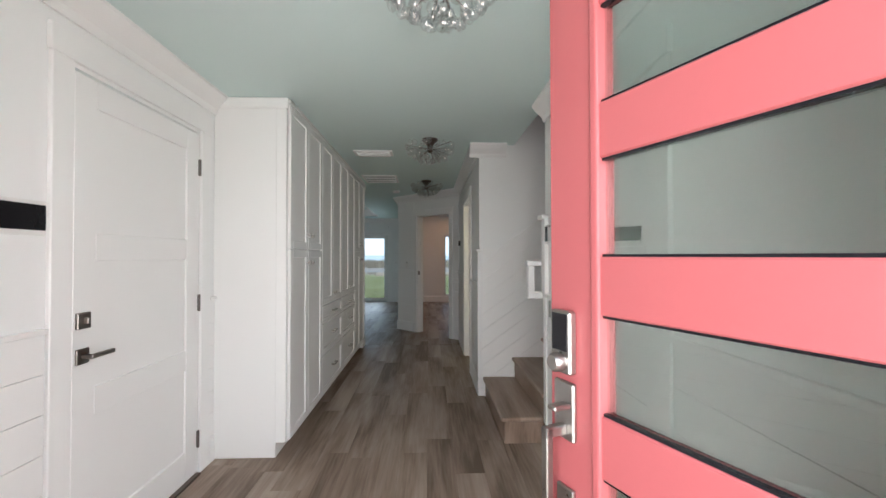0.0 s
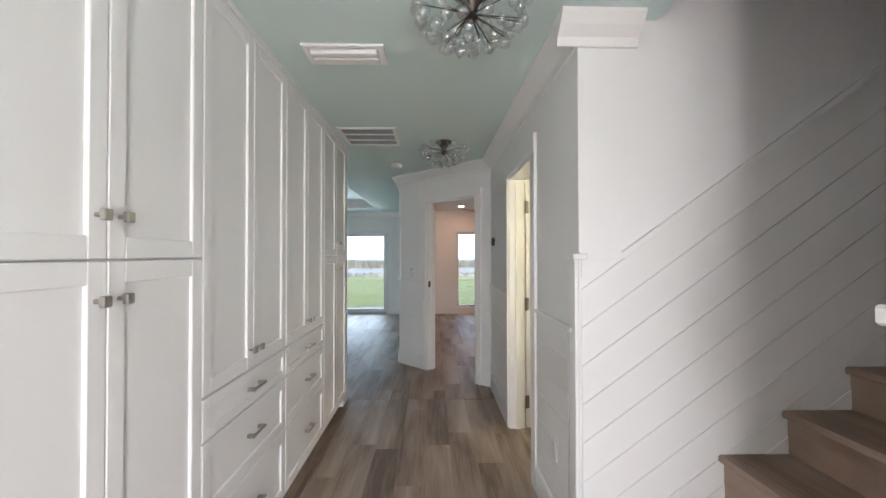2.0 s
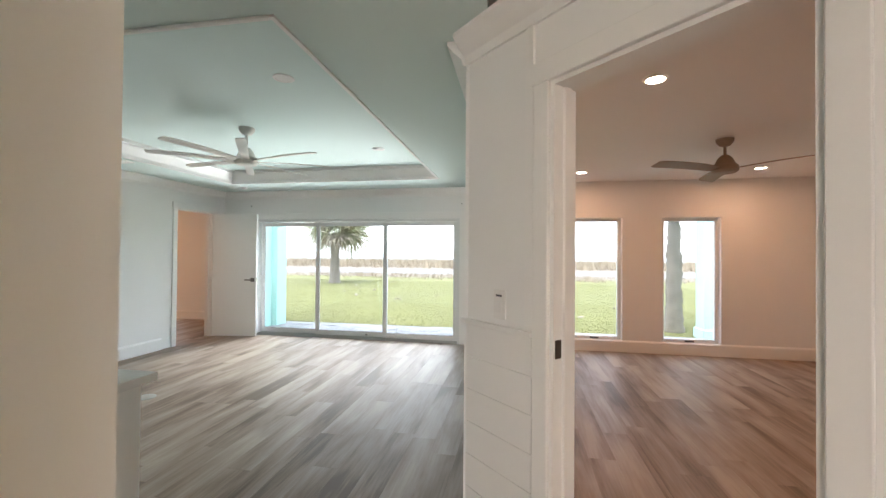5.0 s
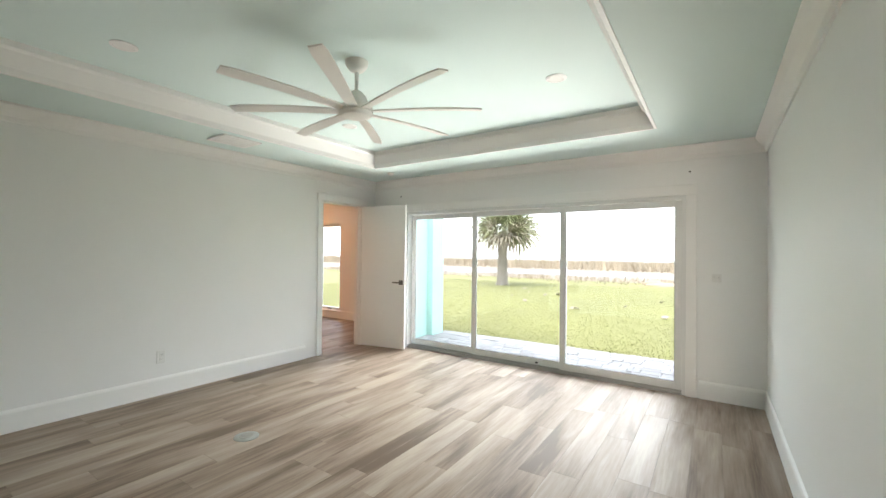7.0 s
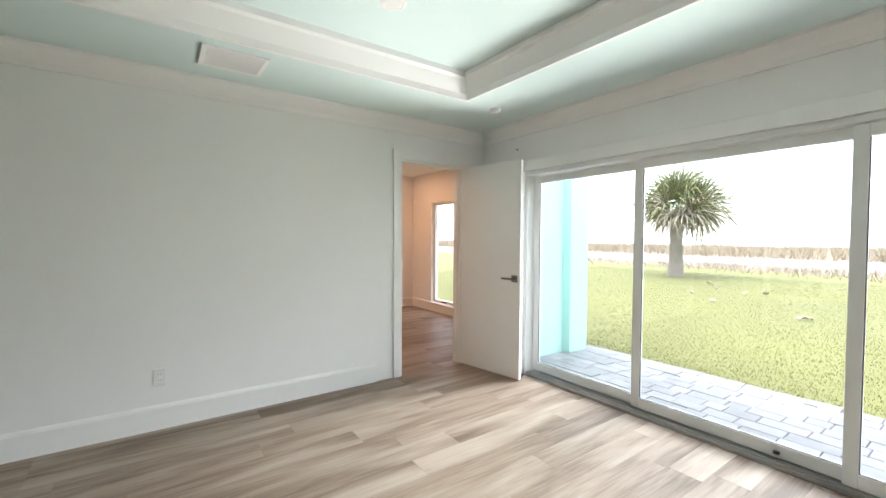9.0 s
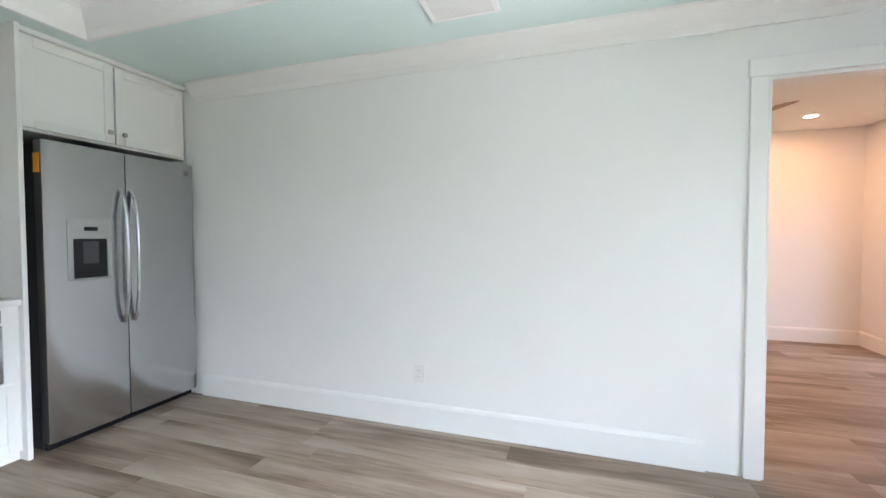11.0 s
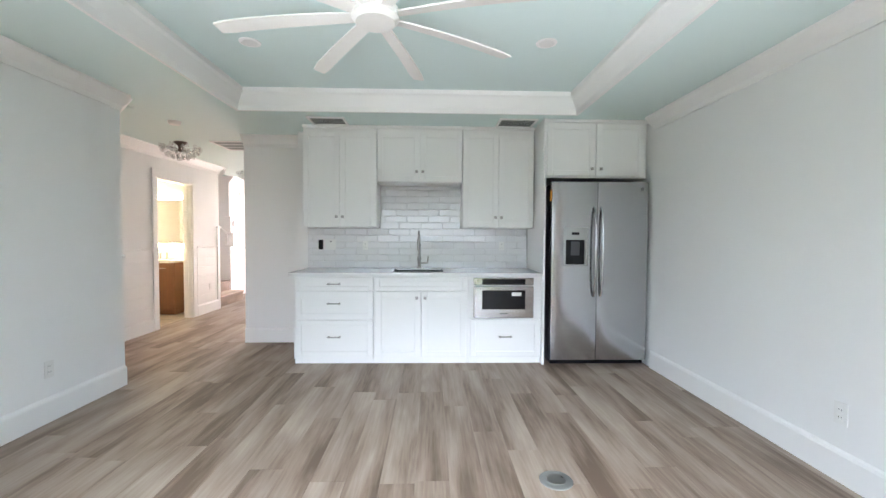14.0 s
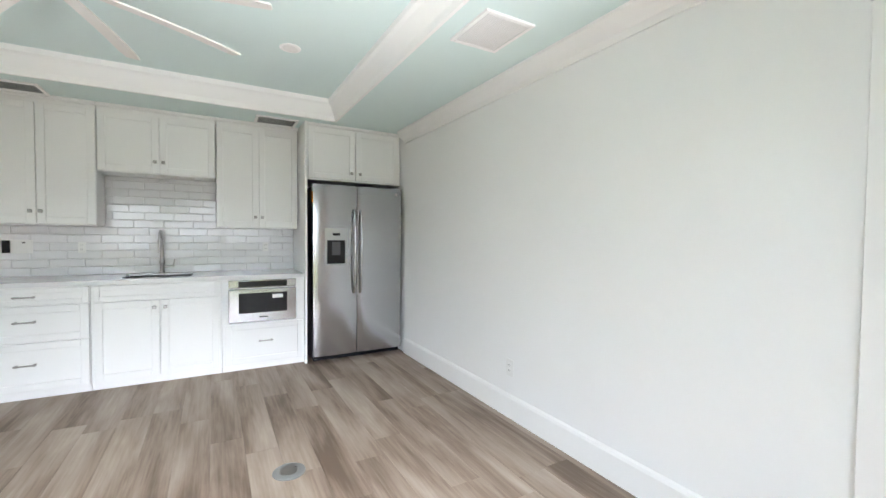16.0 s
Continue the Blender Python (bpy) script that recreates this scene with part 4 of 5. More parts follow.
# refrigerator
fr = thing("refrigerator", "stainless steel side-by-side refrigerator with ice dispenser", "refrigerator", kp(-3.985, 7.25))
part("case", boxes(((0.008, 0.075, 0.02), (0.942, 0.72, 1.80)), bevel=0.004), DARK, fr, "dark grey case")
part("kick_grille", boxes(((0.01, 0.045, 0.02), (0.94, 0.075, 0.062)), bevel=0.003), BLACK, fr)
def bowed_door(x0, x1, z0, z1, bow=0.008):
    """A refrigerator door whose face bows gently outward, with rolled side edges."""
    n = 14
    arc = [(x0 + (x1 - x0) * k / n, -bow * (1 - (2 * k / n - 1) ** 4) + 0.006) for k in range(n + 1)]
    bm = bmesh.new()
    prism(bm, [(x0, 0.073), (x1, 0.073)] + arc[::-1], lambda u, v, w: Vector((u, v, z0 + w)), z1 - z0)
    return bm


ld = part("freezer_door", bowed_door(0.0, 0.446, 0.07, 1.815), STEEL, fr, "stainless freezer door", smooth=True)
rd = part("fridge_door", bowed_door(0.452, 0.95, 0.07, 1.815), STEEL, fr, "stainless refrigerator door", smooth=True)
for o, x in ((ld, 0.415), (rd, 0.483)):
    bm = bmesh.new()
    zz = [0.70, 0.75, 0.90, 1.15, 1.40, 1.52, 1.57]
    yy = [-0.004, -0.03, -0.052, -0.06, -0.052, -0.03, -0.004]
    for k in range(6):
        rod(bm, (x, yy[k], zz[k]), (x, yy[k + 1], zz[k + 1]), 0.013, n=10)
    part("handle", bm, STEEL, o, "bowed steel handle", smooth=True)
dp = part("dispenser", boxes(((0.11, -0.012, 1.0), (0.345, -0.0005, 1.012)), ((0.11, -0.012, 1.252), (0.345, -0.0005, 1.375)), ((0.11, -0.012, 1.012), (0.135, -0.0005, 1.252)), ((0.32, -0.012, 1.012), (0.345, -0.0005, 1.252)), bevel=0.003), ALU, ld, "grey ice and water dispenser")
for a, b, mt, nm in (((0.135, -0.006, 1.012), (0.32, -0.0008, 1.252), BLACK, "recess"), ((0.19, -0.0145, 1.30), (0.265, -0.0122, 1.325), BLACK, "display"), ((0.185, -0.012, 1.10), (0.27, -0.0065, 1.235), DARK, "paddle")):
    o = part("dispenser_" + nm, boxes((a, b), bevel=0.002), mt, ld)
part("badge", boxes(((0.87, -0.003, 1.735), (0.90, -0.0003, 1.765)), bevel=0.001), NICKEL, rd)
part("shipping_tape", boxes(((-0.004, 0.02, 1.63), (-0.0005, 0.07, 1.74))), ORANGE, ld, "orange shipping tape")

# ---- light fittings ----
def chandelier(m):
    th = thing("crystal_ceiling_light", "flush ceiling light with clear glass drops on nickel arms", "ceiling light", m, "hall ceiling lights")
    bm = bmesh.new()
    lathe(bm, [(0.075, 0), (0.075, -0.012), (0.05, -0.03), (0.03, -0.055), (0.02, -0.09), (0.03, -0.11), (0.012, -0.125)], 20)
    part("canopy", bm, BRONZE, th, smooth=True)
    r = random.Random(3)
    bm = bmesh.new()
    lathe(bm, [(0.006, 0.030), (0.018, 0.018), (0.026, 0.0), (0.024, -0.014), (0.014, -0.026), (0.004, -0.032)], 8)
    drop = mesh_of("drop", bm, CRYSTAL, True)
    for ring, (rad, z, n) in enumerate(((0.215, -0.075, 19), (0.195, -0.12, 17), (0.15, -0.16, 14), (0.095, -0.19, 10), (0.035, -0.205, 5))):
        for k in range(n):
            a = 2 * math.pi * (k + 0.5 * (ring % 2)) / n + r.uniform(-0.1, 0.1)
            p = Vector((rad * math.cos(a), rad * math.sin(a), z + r.uniform(-0.012, 0.012)))
            s = r.uniform(0.75, 1.05)
            piece("glass_drop", drop, th, Matrix.LocRotScale(p, Euler((r.uniform(-0.5, 0.5), r.uniform(-0.5, 0.5), a)), (s, s, s)))
            if k % 4 == 0:
                bm = bmesh.new()
                rod(bm, (0, 0, -0.09), p + Vector((0, 0, 0.02)), 0.0025, n=5)
                part("arm", bm, BRONZE, th)
    return th


ch = chandelier(pose(0.42, 1.50, CEIL))
copy_thing(ch, pose(0.39, 3.82, CEIL, rz=25))
copy_thing(ch, pose(0.342, 5.93, CEIL, rz=50))


def can_light(m, lit, label, group):
    th = thing("recessed_light", label, "ceiling light", m, group)
    bm = bmesh.new()
    lathe(bm, [(0.072, -0.001), (0.072, -0.006), (0.056, -0.010), (0.053, -0.004)], 28)
    part("ring", bm, TRIM, th, smooth=True)
    bm = bmesh.new()
    lathe(bm, [(0.054, -0.006), (0.052, -0.009)], 24)
    part("lens", bm, LENS_ON if lit else PLASTIC, th)
    return th


off = "small white recessed ceiling light, switched off"
cl = can_light(pose(-1.55, 8.28, TOP), False, off, "tray lights")
for x, y in ((-3.6, 8.35), (-1.53, 10.2), (-3.6, 10.2)):
    copy_thing(cl, pose(x, y, TOP))
warm = "lit recessed ceiling light with warm glow"
WARM = [(0.88, 8.4, 2.5), (2.98, 8.4, 2.5), (0.88, 11.3, 2.5), (2.98, 11.3, 2.5), (-7.7, 10.6, 2.5), (-6.0, 10.6, 2.5), (-7.7, 12.4, 2.5)]
c0 = None
for i, (x, y, z) in enumerate(WARM):
    c0 = can_light(pose(x, y, z), True, warm, "lit room lights") if i == 0 else (copy_thing(c0, pose(x, y, z)) and c0)
    ld = bpy.data.lights.new("can_beam", "AREA")
    ld.shape, ld.size, ld.energy, ld.color = "DISK", 0.1, (GUEST_W if x > 0 else BED_W), (1.0, 0.48, 0.23)
    new("can_beam", ld).matrix_world = pose(x, y, z - 0.02)

def smoke(m):
    bm = bmesh.new()
    lathe(bm, [(0.06, 0), (0.06, -0.018), (0.048, -0.034), (0.02, -0.038)], 24)
    o = solid("smoke_detector", bm, PLASTIC, "round white smoke detector on the ceiling", "detector", smooth=True)
    o.matrix_basis = m


smoke(pose(-0.17, 6.88, CEIL))
bm = bmesh.new()
lathe(bm, [(0.045, 0), (0.045, -0.01), (0.03, -0.03), (0.01, -0.034)], 20)
o = solid("sprinkler_sensor", bm, PLASTIC, "small round white ceiling sensor with dark lens", "sensor", smooth=True)
o.matrix_basis = pose(-4.23, 11.54, CEIL)


def vent(name, x0, x1, y0, y1, slats, dark, label, along="x"):
    th = thing(name, label, "vent", pose((x0 + x1) / 2, (y0 + y1) / 2, CEIL))
    w, h = (x1 - x0) / 2, (y1 - y0) / 2
    sw_ = 0.0016 if dark else 0.003
    # dark vents have no duct: a flat dark sheet stands for its shade
    part("backing", boxes(((-w + 0.01, -h + 0.01, -0.004), (w - 0.01, h - 0.01, -0.001))), SHADOWP if dark else PLASTIC, th)
    part("frame", boxes(((-w, -h, -0.014), (-w + 0.025, h, -0.001)), ((w - 0.025, -h, -0.014), (w, h, -0.001)), ((-w + 0.025, -h, -0.014), (w - 0.025, -h + 0.025, -0.001)), ((-w + 0.025, h - 0.025, -0.014), (w - 0.025, h, -0.001)), bevel=0.002), TRIM, th)
    for k in range(slats):
        bm = bmesh.new()
        if along == "x":
            y = -h + 0.03 + (2 * h - 0.06) * (k + 0.5) / slats
            box(bm, (-w + 0.025, y - sw_, -0.004 - 3 * sw_), (w - 0.025, y + sw_, -0.004))
        else:
            x = -w + 0.03 + (2 * w - 0.06) * (k + 0.5) / slats
            box(bm, (x - sw_, -h + 0.025, -0.004 - 3 * sw_), (x + sw_, h - 0.025, -0.004))
        part("slat", bm, ALU if dark else TRIM, th)
    return th


hv = vent("ceiling_vent", -0.40, 0.0, 4.22, 4.42, 7, False, "white slotted ceiling air register")
part("deflector", boxes(((-0.165, -0.065, -0.034), (0.165, -0.02, -0.012)), ((-0.165, -0.005, -0.034), (0.165, 0.06, -0.02)), bevel=0.006), TRIM, hv)
rv = vent("return_grille", -0.53, -0.06, 5.52, 6.03, 24, True, "large dark return air grille in a white frame", "x")
part("divider", boxes(((-0.22, -0.09, -0.0145), (0.22, -0.078, -0.004)), ((-0.22, 0.075, -0.0145), (0.22, 0.087, -0.004))), TRIM, rv)
vent("ceiling_vent", -1.95, -1.58, 6.85, 7.13, 8, True, "ceiling air register with dark slots over the kitchen")
vent("ceiling_vent", -3.87, -3.48, 6.85, 7.15, 8, True, "ceiling air register with dark slots over the kitchen")
vent("ceiling_vent", -4.64, -4.32, 9.35, 9.72, 22, False, "square white louvred ceiling vent", "y")


# ---- ceiling fans ----
def fan(m, name, n, r0, r1, drop, wide, blade_mat, body_mat, label, a0, pitch=10):
    th = thing(name, label, "ceiling fan", m)
    bm = bmesh.new()
    lathe(bm, [(0.075, 0), (0.07, -0.03), (0.045, -0.06), (0.02, -0.07)], 24)
    part("canopy", bm, body_mat, th, smooth=True)
    bm = bmesh.new()
    rod(bm, (0, 0, -0.06), (0, 0, -drop + 0.09), 0.013)
    part("downrod", bm, body_mat, th)
    bm = bmesh.new()
    lathe(bm, [(0.03, -drop + 0.13), (0.06, -drop + 0.10), (0.085, -drop + 0.045), (0.105, -drop + 0.03), (0.11, -drop - 0.015), (0.09, -drop - 0.035), (0.03, -drop - 0.04)], 32)
    part("motor", bm, body_mat, th, smooth=True)
    bm = bmesh.new()
    k = 10
    top, bot = [], []
    for i in range(k + 1):
        s = i / k
        x = r0 + (r1 - r0) * s
        hw = wide * (0.75 + 0.5 * s - 0.25 * s * s) / 2
        if i == k:
            hw *= 0.8
        zz = 0.018 * math.sin(s * 2.2)
        top.append((x, hw, zz + 0.004))
        bot.append((x, -hw, zz - 0.004))
    R = Matrix.Rotation(radians(pitch), 4, "X")
    quads = []
    for (x, hw, z) in top:
        quads.append([bm.verts.new(R @ Vector(p)) for p in ((x, hw, z), (x, -hw, z), (x, -hw, z - 0.008), (x, hw, z - 0.008))])
    for p, q in zip(quads, quads[1:]):
        for i in range(4):
            bm.faces.new((p[i], q[i], q[(i + 1) % 4], p[(i + 1) % 4]))
    bm.faces.new(quads[0])
    bm.faces.new(quads[-1][::-1])
    bmesh.ops.recalc_face_normals(bm, faces=bm.faces[:])
    blade = mesh_of("blade", bm, blade_mat, True)
    for i in range(n):
        piece("blade", blade, th, Matrix.Translation((0, 0, -drop)) @ Matrix.Rotation(radians(a0 + 360 * i / n), 4, "Z"))
    return th


FANW = mat("fan_white", (0.78, 0.77, 0.73), 0.4, vary=0.02)
fan(pose(-2.55, 9.27, TOP), "ceiling_fan", 8, 0.09, 0.82, 0.325, 0.085, FANW, FANW, "large white ceiling fan with eight slim blades", 33)
fan(pose(1.95, 9.9, 2.5), "ceiling_fan", 3, 0.08, 0.72, 0.28, 0.15, BLADEW, BLADEW, "brown three-blade ceiling fan", 200)
fan(pose(-6.9, 11.4, 2.5), "ceiling_fan", 3, 0.08, 0.70, 0.25, 0.15, BLADEW, BLADEW, "brown three-blade bedroom ceiling fan", 20)


# ---- switches, outlets, panels ----
def plate(name, label, m, w, h, kind="outlet", material=None, category="outlet"):
    """A wall plate; own x across, own -y out of the wall, own z up, from its middle."""
    th = thing(name, label, category, m)
    part("plate", boxes(((-w / 2, -0.006, -h / 2), (w / 2, -0.0005, h / 2)), bevel=0.002), material or PLASTIC, th)
    if kind == "outlet":
        for z in (-0.02, 0.02):
            s = part("socket", boxes(((-0.017, -0.0085, z - 0.014), (0.017, -0.0062, z + 0.014)), bevel=0.002), material or PLASTIC, th)
            part("slot", boxes(((-0.008, -0.009, z - 0.004), (-0.0055, -0.0084, z + 0.005)), ((0.0055, -0.009, z - 0.004), (0.008, -0.0084, z + 0.005))), DARK, s)
    elif kind == "switch":
        part("rocker", boxes(((-0.016, -0.010, -0.033), (0.016, -0.0062, 0.033)), bevel=0.002), PLASTIC, th)
    return th


plate("wall_outlet", "white wall outlet on the living room wall", pose(LX, 9.13, 0.36, 0, 0, 90), 0.075, 0.12)
plate("wall_outlet", "white wall outlet above the hall baseboard", pose(HR - 0.011, 4.32, 0.44, 0, 0, -90), 0.07, 0.115)
plate("wall_outlet", "white wall outlet low on the living room side wall", pose(RX, 8.35, 0.36, 0, 0, -90), 0.07, 0.115)
plate("wall_outlet", "grey steel outlet plate on the shiplap", pose(EL - 0.011, 2.77, 1.0, 0, 0, -90), 0.075, 0.115, material=NICKEL)
sw = plate("dimmer_switch", "white dimmer switch beside the angled doorway", ANG @ pose(1.25, 0.0, 1.195, 0, 0, 180), 0.075, 0.125, "switch", category="light switch")
part("indicator", boxes(((-0.016, -0.0115, 0.034), (0.016, -0.0062, 0.042))), DARK, sw)
plate("wall_outlet", "white outlet on the tiled backsplash", kp(-2.06, KB + 0.009) @ pose(0, 0, 1.17), 0.06, 0.10)
plate("wall_outlet", "white outlet on the tiled backsplash", kp(-3.62, KB + 0.009) @ pose(0, 0, 1.17), 0.06, 0.10)
p = plate("switch_panel", "white switch panel with a black end on the backsplash", kp(-1.63, KB + 0.009) @ pose(0, 0, 1.178), 0.20, 0.12, "none", category="switch panel")
part("black_module", boxes(((-0.098, -0.009, -0.055), (-0.045, -0.0062, 0.055)), bevel=0.002), BLACK, p)
part("button", boxes(((0.03, -0.0085, 0.03), (0.05, -0.0062, 0.04))), DARK, p)
p = plate("alarm_keypad", "white alarm panel with a black screen", pose(HL, 1.54, 1.505, 0, 0, 90), 0.19, 0.13, "none", category="alarm panel")
part("screen", boxes(((-0.088, -0.013, -0.045), (0.085, -0.0062, 0.05)), bevel=0.002), BLACK, p)
p = plate("intercom_panel", "white intercom panel with a black screen", pose(EL, 2.765, 1.51, 0, 0, -90), 0.20, 0.14, "none", category="intercom")
part("housing", boxes(((-0.095, -0.026, -0.065), (0.095, -0.0062, 0.065)), bevel=0.004), PLASTIC, p)
part("screen", boxes(((-0.09, -0.0275, -0.05), (-0.03, -0.0262, 0.05)), bevel=0.001), BLACK, p)
for k in range(3):
    part("button_bar", boxes(((-0.01 + 0.03 * k, -0.029, -0.045), (0.006 + 0.03 * k, -0.0262, 0.03)), bevel=0.001), PLASTIC, p)
part("lens", boxes(((0.0, -0.0275, 0.045), (0.03, -0.0262, 0.055))), DARK, p)
p = plate("door_contact", "narrow white strip with two dark screws on the door", pose(EL + 0.02, 2.34, 1.66, 0, 0, -90), 0.06, 0.35, "none", category="plate")
for z in (-0.07, -0.03):
    part("screw", boxes(((-0.006, -0.0085, z - 0.006), (0.006, -0.0061, z + 0.006))), DARK, p)
th = thing("thermostat", "round dark thermostat on a white plate", "thermostat", pose(HR, 6.36, 1.55, 0, 0, -90))
part("plate", boxes(((-0.05, -0.006, -0.06), (0.05, -0.0005, 0.06)), bevel=0.002), PLASTIC, th)
bm = bmesh.new()
lathe(bm, [(0.042, 0), (0.042, 0.02), (0.036, 0.026)], 24, Matrix.Translation((0, -0.006, 0)) @ Matrix.Rotation(radians(90), 4, "X"))
part("dial", bm, DARK, th, smooth=True)
p = plate("cable_box", "clear-white wall plate with loose cable ends", pose(-0.58, SY, 1.16), 0.075, 0.075, "none", category="wall plate")
part("cable_end", boxes(((-0.03, -0.022, -0.015), (-0.01, -0.0062, 0.015)), ((0.012, -0.02, -0.012), (0.03, -0.0062, 0.012)), bevel=0.004), PLASTIC, p)
for x in (-0.80, -4.46):
    bm = bmesh.new()
    lathe(bm, [(0.009, 0), (0.009, 0.006), (0.005, 0.009)], 10, Matrix.Translation((x, SY - 0.0005, 2.20)) @ Matrix.Rotation(radians(90), 4, "X"))
    solid("wall_hook", bm, DARK, "small dark screw hook in the wall above the patio door", "hook")
fo = thing("floor_outlet", "round grey floor outlet cover", "floor outlet", pose(-3.472, 9.10, 0.0))
bm = bmesh.new()
lathe(bm, [(0.086, 0.0), (0.086, 0.004), (0.078, 0.007), (0.055, 0.0075)], 32)
part("cover", bm, ALU, fo, smooth=True)
bm = bmesh.new()
lathe(bm, [(0.05, 0.0076), (0.048, 0.0095)], 28)
part("lid", bm, NICKEL, fo, smooth=True)

# ---- bathroom ----
vn = thing("bathroom_vanity", "walnut bathroom vanity with white top", "vanity", pose(1.25, 4.125, 0))
part("body", boxes(((0.0, 0.0, 0.08), (0.9, 0.50, 0.83)), ((0.03, 0.0, 0), (0.87, 0.44, 0.08)), bevel=0.003), BROWNW, vn)
for x in (0.01, 0.455):
    o = part("door", boxes(((x, 0.501, 0.10), (x + 0.435, 0.518, 0.82)), bevel=0.003), BROWNW, vn)
    part("pull", boxes(((x + 0.12, 0.519, 0.74), (x + 0.31, 0.54, 0.752)), bevel=0.002), NICKEL, o)
part("vanity_top", boxes(((-0.01, 0.0, 0.831), (0.91, 0.53, 0.87)), ((-0.01, 0.0, 0.87), (0.91, 0.02, 0.97)), bevel=0.004), QUARTZ, vn)
bf = thing("bathroom_faucet", "three-piece brass-toned basin faucet", "faucet", pose(1.7, 4.25, 0.87))
bm = bmesh.new()
for x in (-0.1, 0, 0.1):
    rod(bm, (x, 0, 0), (x, 0, 0.12), 0.016, 0.012)
rod(bm, (0, 0, 0.11), (0, 0.12, 0.10), 0.011)
part("body", bm, NICKEL, bf)
mr = thing("lit_mirror", "bathroom mirror with a glowing border", "mirror", pose(1.7, 4.121, 1.5))
part("glow_band", boxes(((-0.45, 0.001, -0.45), (0.45, 0.02, 0.45))), LENS_WARM, mr, "glowing warm border")
part("mirror_glass", boxes(((-0.40, 0.0205, -0.37), (0.40, 0.026, 0.37))), MIRROR, mr)
hk = thing("towel_hooks", "pair of brass towel hooks on the bathroom wall", "hook", pose(1.5, 6.298, 1.6, 0, 0, 0))
for x in (0.0, 0.32):
    part("hook", boxes(((x - 0.012, -0.04, -0.03), (x + 0.012, -0.001, 0.03)), ((x - 0.04, -0.05, -0.012), (x + 0.04, -0.036, 0.012)), bevel=0.003), NICKEL, hk)
ld = bpy.data.lights.new("bath_lamp", "AREA")
ld.shape, ld.size, ld.energy, ld.color = "DISK", 0.25, BATH_W, (1.0, 0.68, 0.34)
new("bath_lamp", ld).matrix_world = pose(1.8, 5.0, 2.46)
bl = can_light(pose(1.8, 5.0, 2.5), True, "lit warm bathroom ceiling light", "")
solid("bath_floor", boxes(((HR + 0.06, 4.12, -0.05), (2.75, 6.30, -0.002))), MOSAIC, "patterned tan bathroom floor tile", "floor", "structure")

# ---- palms ----
def palm(m, height, crown_r, seed, label, trunk_r=0.20, leaf=True):
    th = thing("palm_tree", label, "tree", m)
    r = random.Random(seed)
    bm = bmesh.new()
    prof = []
    n = int(height / 0.09)
    for i in range(n + 1):
        z = height * i / n
        rad = trunk_r * (1.15 - 0.3 * min(1, z / height)) + (0.02 if i % 2 else 0) + (0.06 * max(0, 1 - z / 0.4))
        prof.append((rad, z))
    lathe(bm, prof, 14)
    for v in bm.verts:
        v.co += Vector((1, 0, 0)) * 0.04 * noise.noise(v.co * 4) + Vector((0, 1, 0)) * 0.04 * noise.noise(v.co * 4 + Vector((9, 0, 0)))
    part("trunk", bm, TRUNK, th, smooth=True)
    for nm, count, mt, lo, hi, sc in (("crown", 34, FROND, -0.1, 1.45, 1.0), ("dry_fronds", 20, DEADF, -0.65, 0.15, 0.9)):
        verts, faces = [], []
        for k in range(count):
            az, el = r.uniform(0, 6.283), r.uniform(lo, hi)
            d = Vector((math.cos(az) * math.cos(el), math.sin(az) * math.cos(el), math.sin(el)))
            sidev = d.cross(Vector((0, 0, 1))).normalized()
            spin = Matrix.Rotation(r.uniform(-1.2, 1.2), 3, d)
            sidev = spin @ sidev
            upv = sidev.cross(d)
            ln = crown_r * sc * r.uniform(0.75, 1.0)
            hub = Vector((0, 0, height + 0.1)) + d * ln * r.uniform(0.15, 0.36)
            b = len(verts)
            verts += [Vector((0, 0, height)) - sidev * 0.015, Vector((0, 0, height)) + sidev * 0.015, hub]
            faces.append((b, b + 1, b + 2))
            for j in range(22):
                a = -1.9 + 3.8 * j / 21
                w = d * math.cos(a) + sidev * math.sin(a) + upv * r.uniform(-0.12, 0.2)
                L = ln * (0.62 - 0.12 * abs(a) / 1.9) * r.uniform(0.85, 1.1)
                mid = hub + w * L * 0.6
                tip = hub + w * L - Vector((0, 0, L * r.uniform(0.1, 0.4)))
                q = w.cross(upv).normalized() * 0.010 * crown_r
                b = len(verts)
                verts += [hub - q * 0.5, hub + q * 0.5, mid + q, mid - q, tip]
                faces += [(b, b + 1, b + 2, b + 3), (b + 3, b + 2, b + 4)]
        me = bpy.data.meshes.new(nm)
        me.from_pydata([tuple(v) for v in verts], [], faces)
        me.materials.append(mt)
        ob = new(nm, me)
        ob.parent = th
    return th


palm(pose(-9.15, 25.4, -0.14), 2.55, 2.7, 4, "cabbage palm with green crown and dry skirt on the lawn", 0.22)
palm(pose(3.2, 14.7, -0.14), 3.2, 1.6, 9, "palm with rough grey trunk beside the porch column", 0.13)
dv = []
for i in range(22):
    bm = bmesh.new()
    r = random.Random(40 + i)
    bmesh.ops.create_icosphere(bm, subdivisions=1, radius=0.07, matrix=Matrix.Diagonal((1.3, 0.9, 0.35, 1)))
    for v in bm.verts:
        v.co *= r.uniform(0.6, 1.3)
    o = solid("fallen_leaf", bm, DEADF, "curled brown leaf lying on the lawn", "leaf", group="fallen leaves")
    o.matrix_basis = pose(r.uniform(-8, 3), r.uniform(15, 24), -0.08, r.uniform(-30, 30), r.uniform(-30, 30), r.uniform(0, 360))

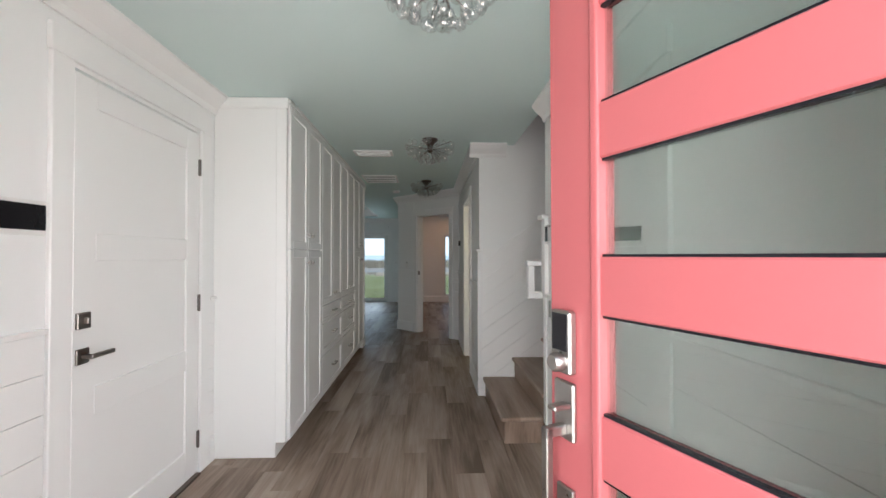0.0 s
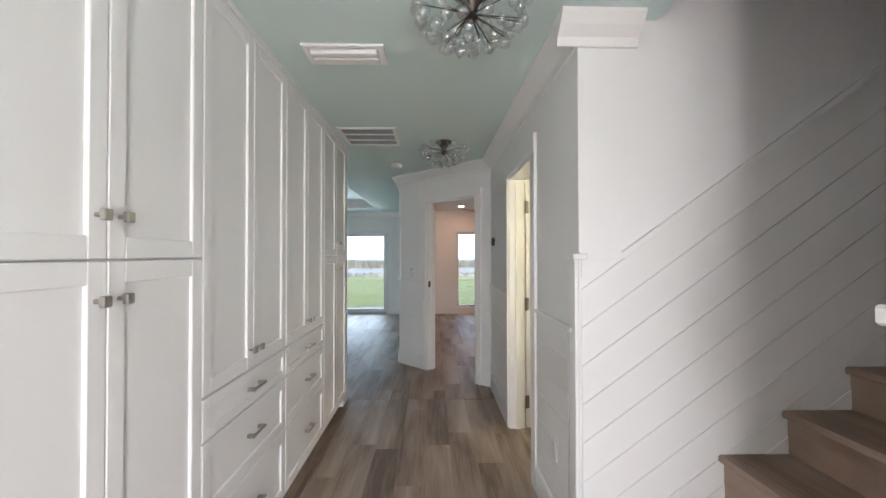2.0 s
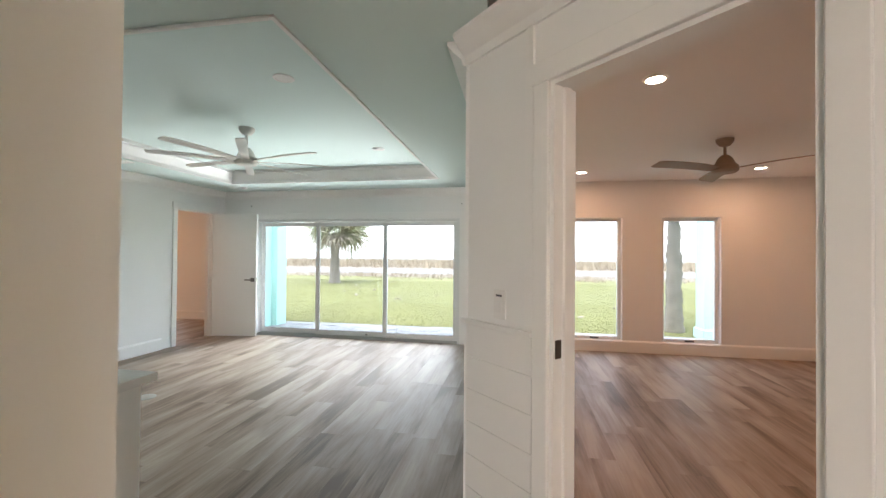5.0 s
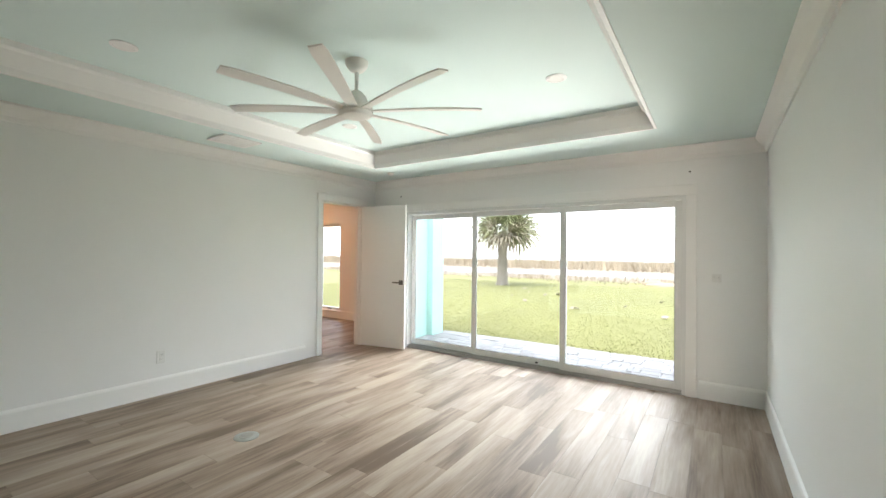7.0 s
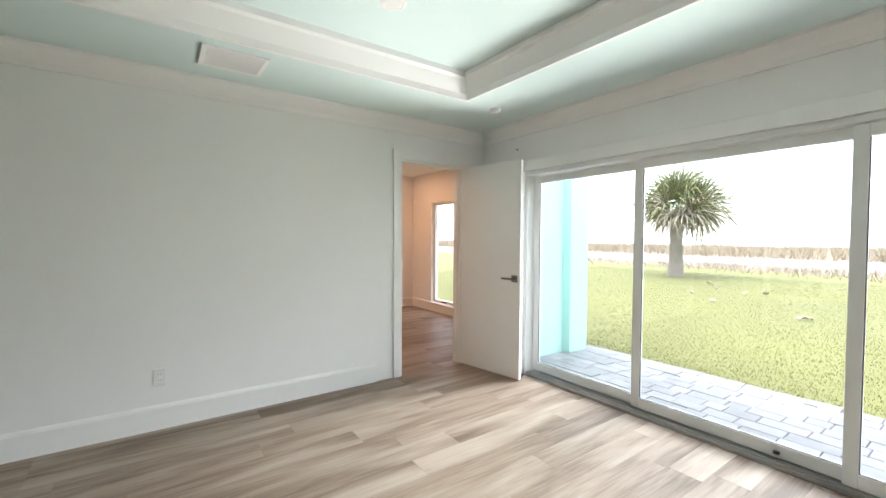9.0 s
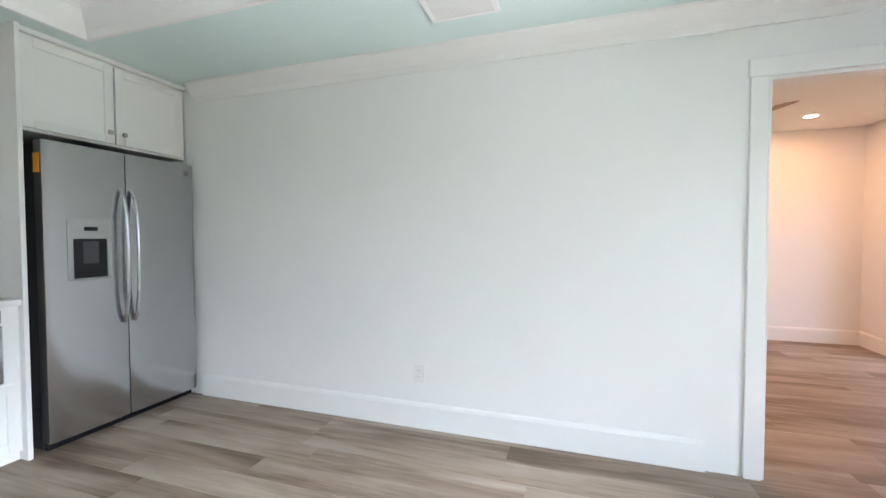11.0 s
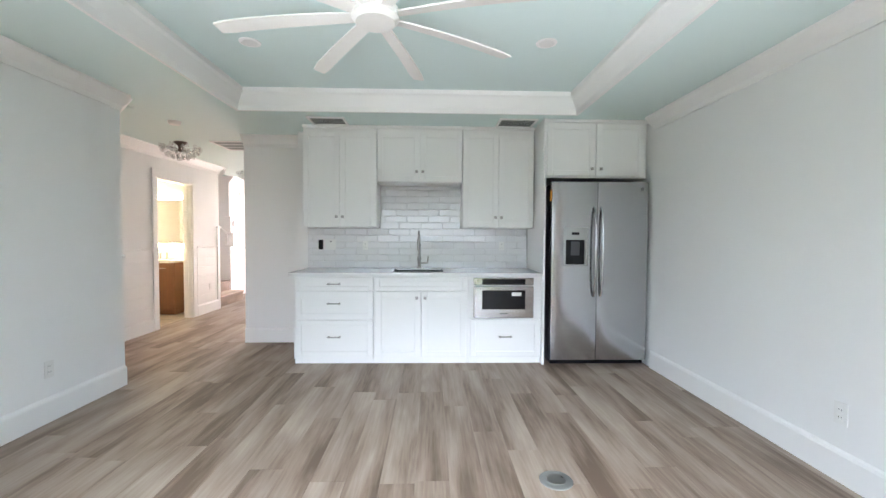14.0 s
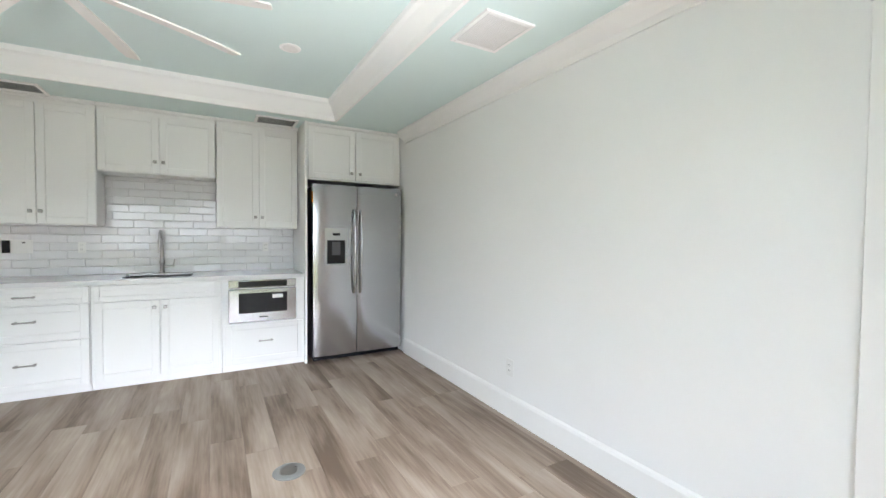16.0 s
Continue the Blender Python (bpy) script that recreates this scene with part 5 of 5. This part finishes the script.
# ---- backsplash tiles ----
bs = solid("backsplash", boxes(((-1.41, KB + 0.0005, 0.916), (-3.915, KB + 0.004, 1.40)), ((-2.237, KB + 0.0005, 1.40), (-3.143, KB + 0.004, 1.849))), GROUT, "glazed white subway tile backsplash", "backsplash", "structure")
TW, THH, J = 0.245, 0.074, 0.003
tiles = {}
row = 0
z = 0.917
while z < 1.849 - 0.02:
    lo, hi = (-3.915, -1.41) if z < 1.37 else (-3.143, -2.237)
    x = lo - (TW / 2 if row % 2 else 0)
    h = min(THH, 1.849 - z)
    while x < hi:
        a, b = max(x, lo), min(x + TW - J, hi)
        if b - a > 0.015:
            key = (round(b - a, 3), round(h, 3))
            if key not in tiles:
                bm = bmesh.new()
                box(bm, (0, 0, 0), (key[0], 0.0065, key[1] - J))
                top = [f for f in bm.faces if f.normal.y > 0.9]
                bmesh.ops.inset_region(bm, faces=top, thickness=0.007, depth=0.0)
                for v in {v for f in top for v in f.verts}:
                    v.co.y += 0.003
                tiles[key] = mesh_of("tile", bm, TILE)
            rr = random.Random(int(x * 991) + row * 77)
            piece("tile", tiles[key], bs, pose(a, KB + 0.0035, z, rr.uniform(-0.8, 0.8), 0, rr.uniform(-0.35, 0.35)))
        x += TW
    z += THH
    row += 1

# ---- porch pavers ----
pv = thing("porch_pavers", "grey tumbled stone pavers of the porch", "paving", kind="structure")
pm = {}
rr = random.Random(12)
y, count = SY + 0.17, 0
while y < 13.72:
    h = 0.152
    x = -4.79 - rr.uniform(0, 0.1)
    while x < 3.3:
        w = rr.choice((0.152, 0.228, 0.228, 0.30))
        a = max(x, -4.79)
        if (w, h) not in pm:
            bm = bmesh.new()
            box(bm, (0.002, 0.002, -0.05), (w - 0.002, h - 0.002, 0))
            bmesh.ops.bevel(bm, geom=[e for e in bm.edges if all(v.co.z > -0.01 for v in e.verts)], offset=0.005, segments=1, affect="EDGES")
            pm[(w, h)] = mesh_of("paver", bm, PAVER)
        if count < 420:
            piece("paver", pm[(w, h)], pv, pose(a, y, -0.055 + rr.uniform(-0.004, 0.004), rr.uniform(-0.6, 0.6), rr.uniform(-0.6, 0.6), rr.uniform(-1, 1)))
            count += 1
        x += w
    y += h

# ---- floor planks ----
solid("subfloor", boxes(((HL - T, 0.18, -0.12), (4.9, 7.0, -0.011)), ((LX - T, 6.3, -0.12), (RX + T, SY, -0.011)), ((RX, 6.3, -0.12), (4.32, SY, -0.012)), ((-8.52, 8.9, -0.12), (LX - T, 13.34, -0.012))), SUB, "subfloor under the planks", "floor", "structure")
flr = thing("floor", "oak-look vinyl plank floor with long grain", "floor", kind="structure")
PW, PL = 0.182, 1.22
shapes = {}
rest = bmesh.new()
rr = random.Random(2)


def plank_mesh(w, l):
    key = (round(w, 3), round(l, 3))
    if key not in shapes:
        bm = bmesh.new()
        box(bm, (0.0002, 0.0002, -0.01), (key[0] - 0.0002, key[1] - 0.0002, 0))
        bmesh.ops.bevel(bm, geom=[e for e in bm.edges if all(v.co.z > -0.005 for v in e.verts)], offset=0.0007, segments=1, affect="EDGES")
        shapes[key] = mesh_of("plank", bm, FLOORW)
    return shapes[key]


def lay(x0, x1, y0, y1, own):
    i0 = math.floor(x0 / PW)
    for i in range(i0, math.ceil(x1 / PW)):
        a, b = max(i * PW, x0), min((i + 1) * PW, x1)
        if b - a < 0.004:
            continue
        y = -3 - random.Random(i * 13 + 5).uniform(0, PL)
        while y < y1:
            c, e = max(y, y0), min(y + PL, y1)
            if e - c > 0.02:
                if own:
                    piece("plank", plank_mesh(b - a, round(e - c, 2)), flr, pose(a, c, 0))
                else:
                    vs = [rest.verts.new(p) for p in ((a + 0.0003, c + 0.0003, 0), (b - 0.0003, c + 0.0003, 0), (b - 0.0003, e - 0.0003, 0), (a + 0.0003, e - 0.0003, 0))]
                    lw = [rest.verts.new(v.co - Vector((0, 0, 0.01))) for v in vs]
                    rest.faces.new(vs)
                    for k in range(4):
                        rest.faces.new((vs[k], lw[k], lw[(k + 1) % 4], vs[(k + 1) % 4]))
            y += PL


lay(-0.66, 0.95, 0.30, 6.28, True)
lay(-4.96, 0.95, 6.28, SY, True)
lay(HL, -0.66, 0.30, 6.28, False)
lay(0.95, 4.2, 0.30, 4.0, False)
lay(0.95, 4.2, 6.42, SY, False)
lay(-8.40, -4.96, 9.02, 13.22, False)
part("far_planks", rest, FLOORW, flr)["kind"] = "stuff"
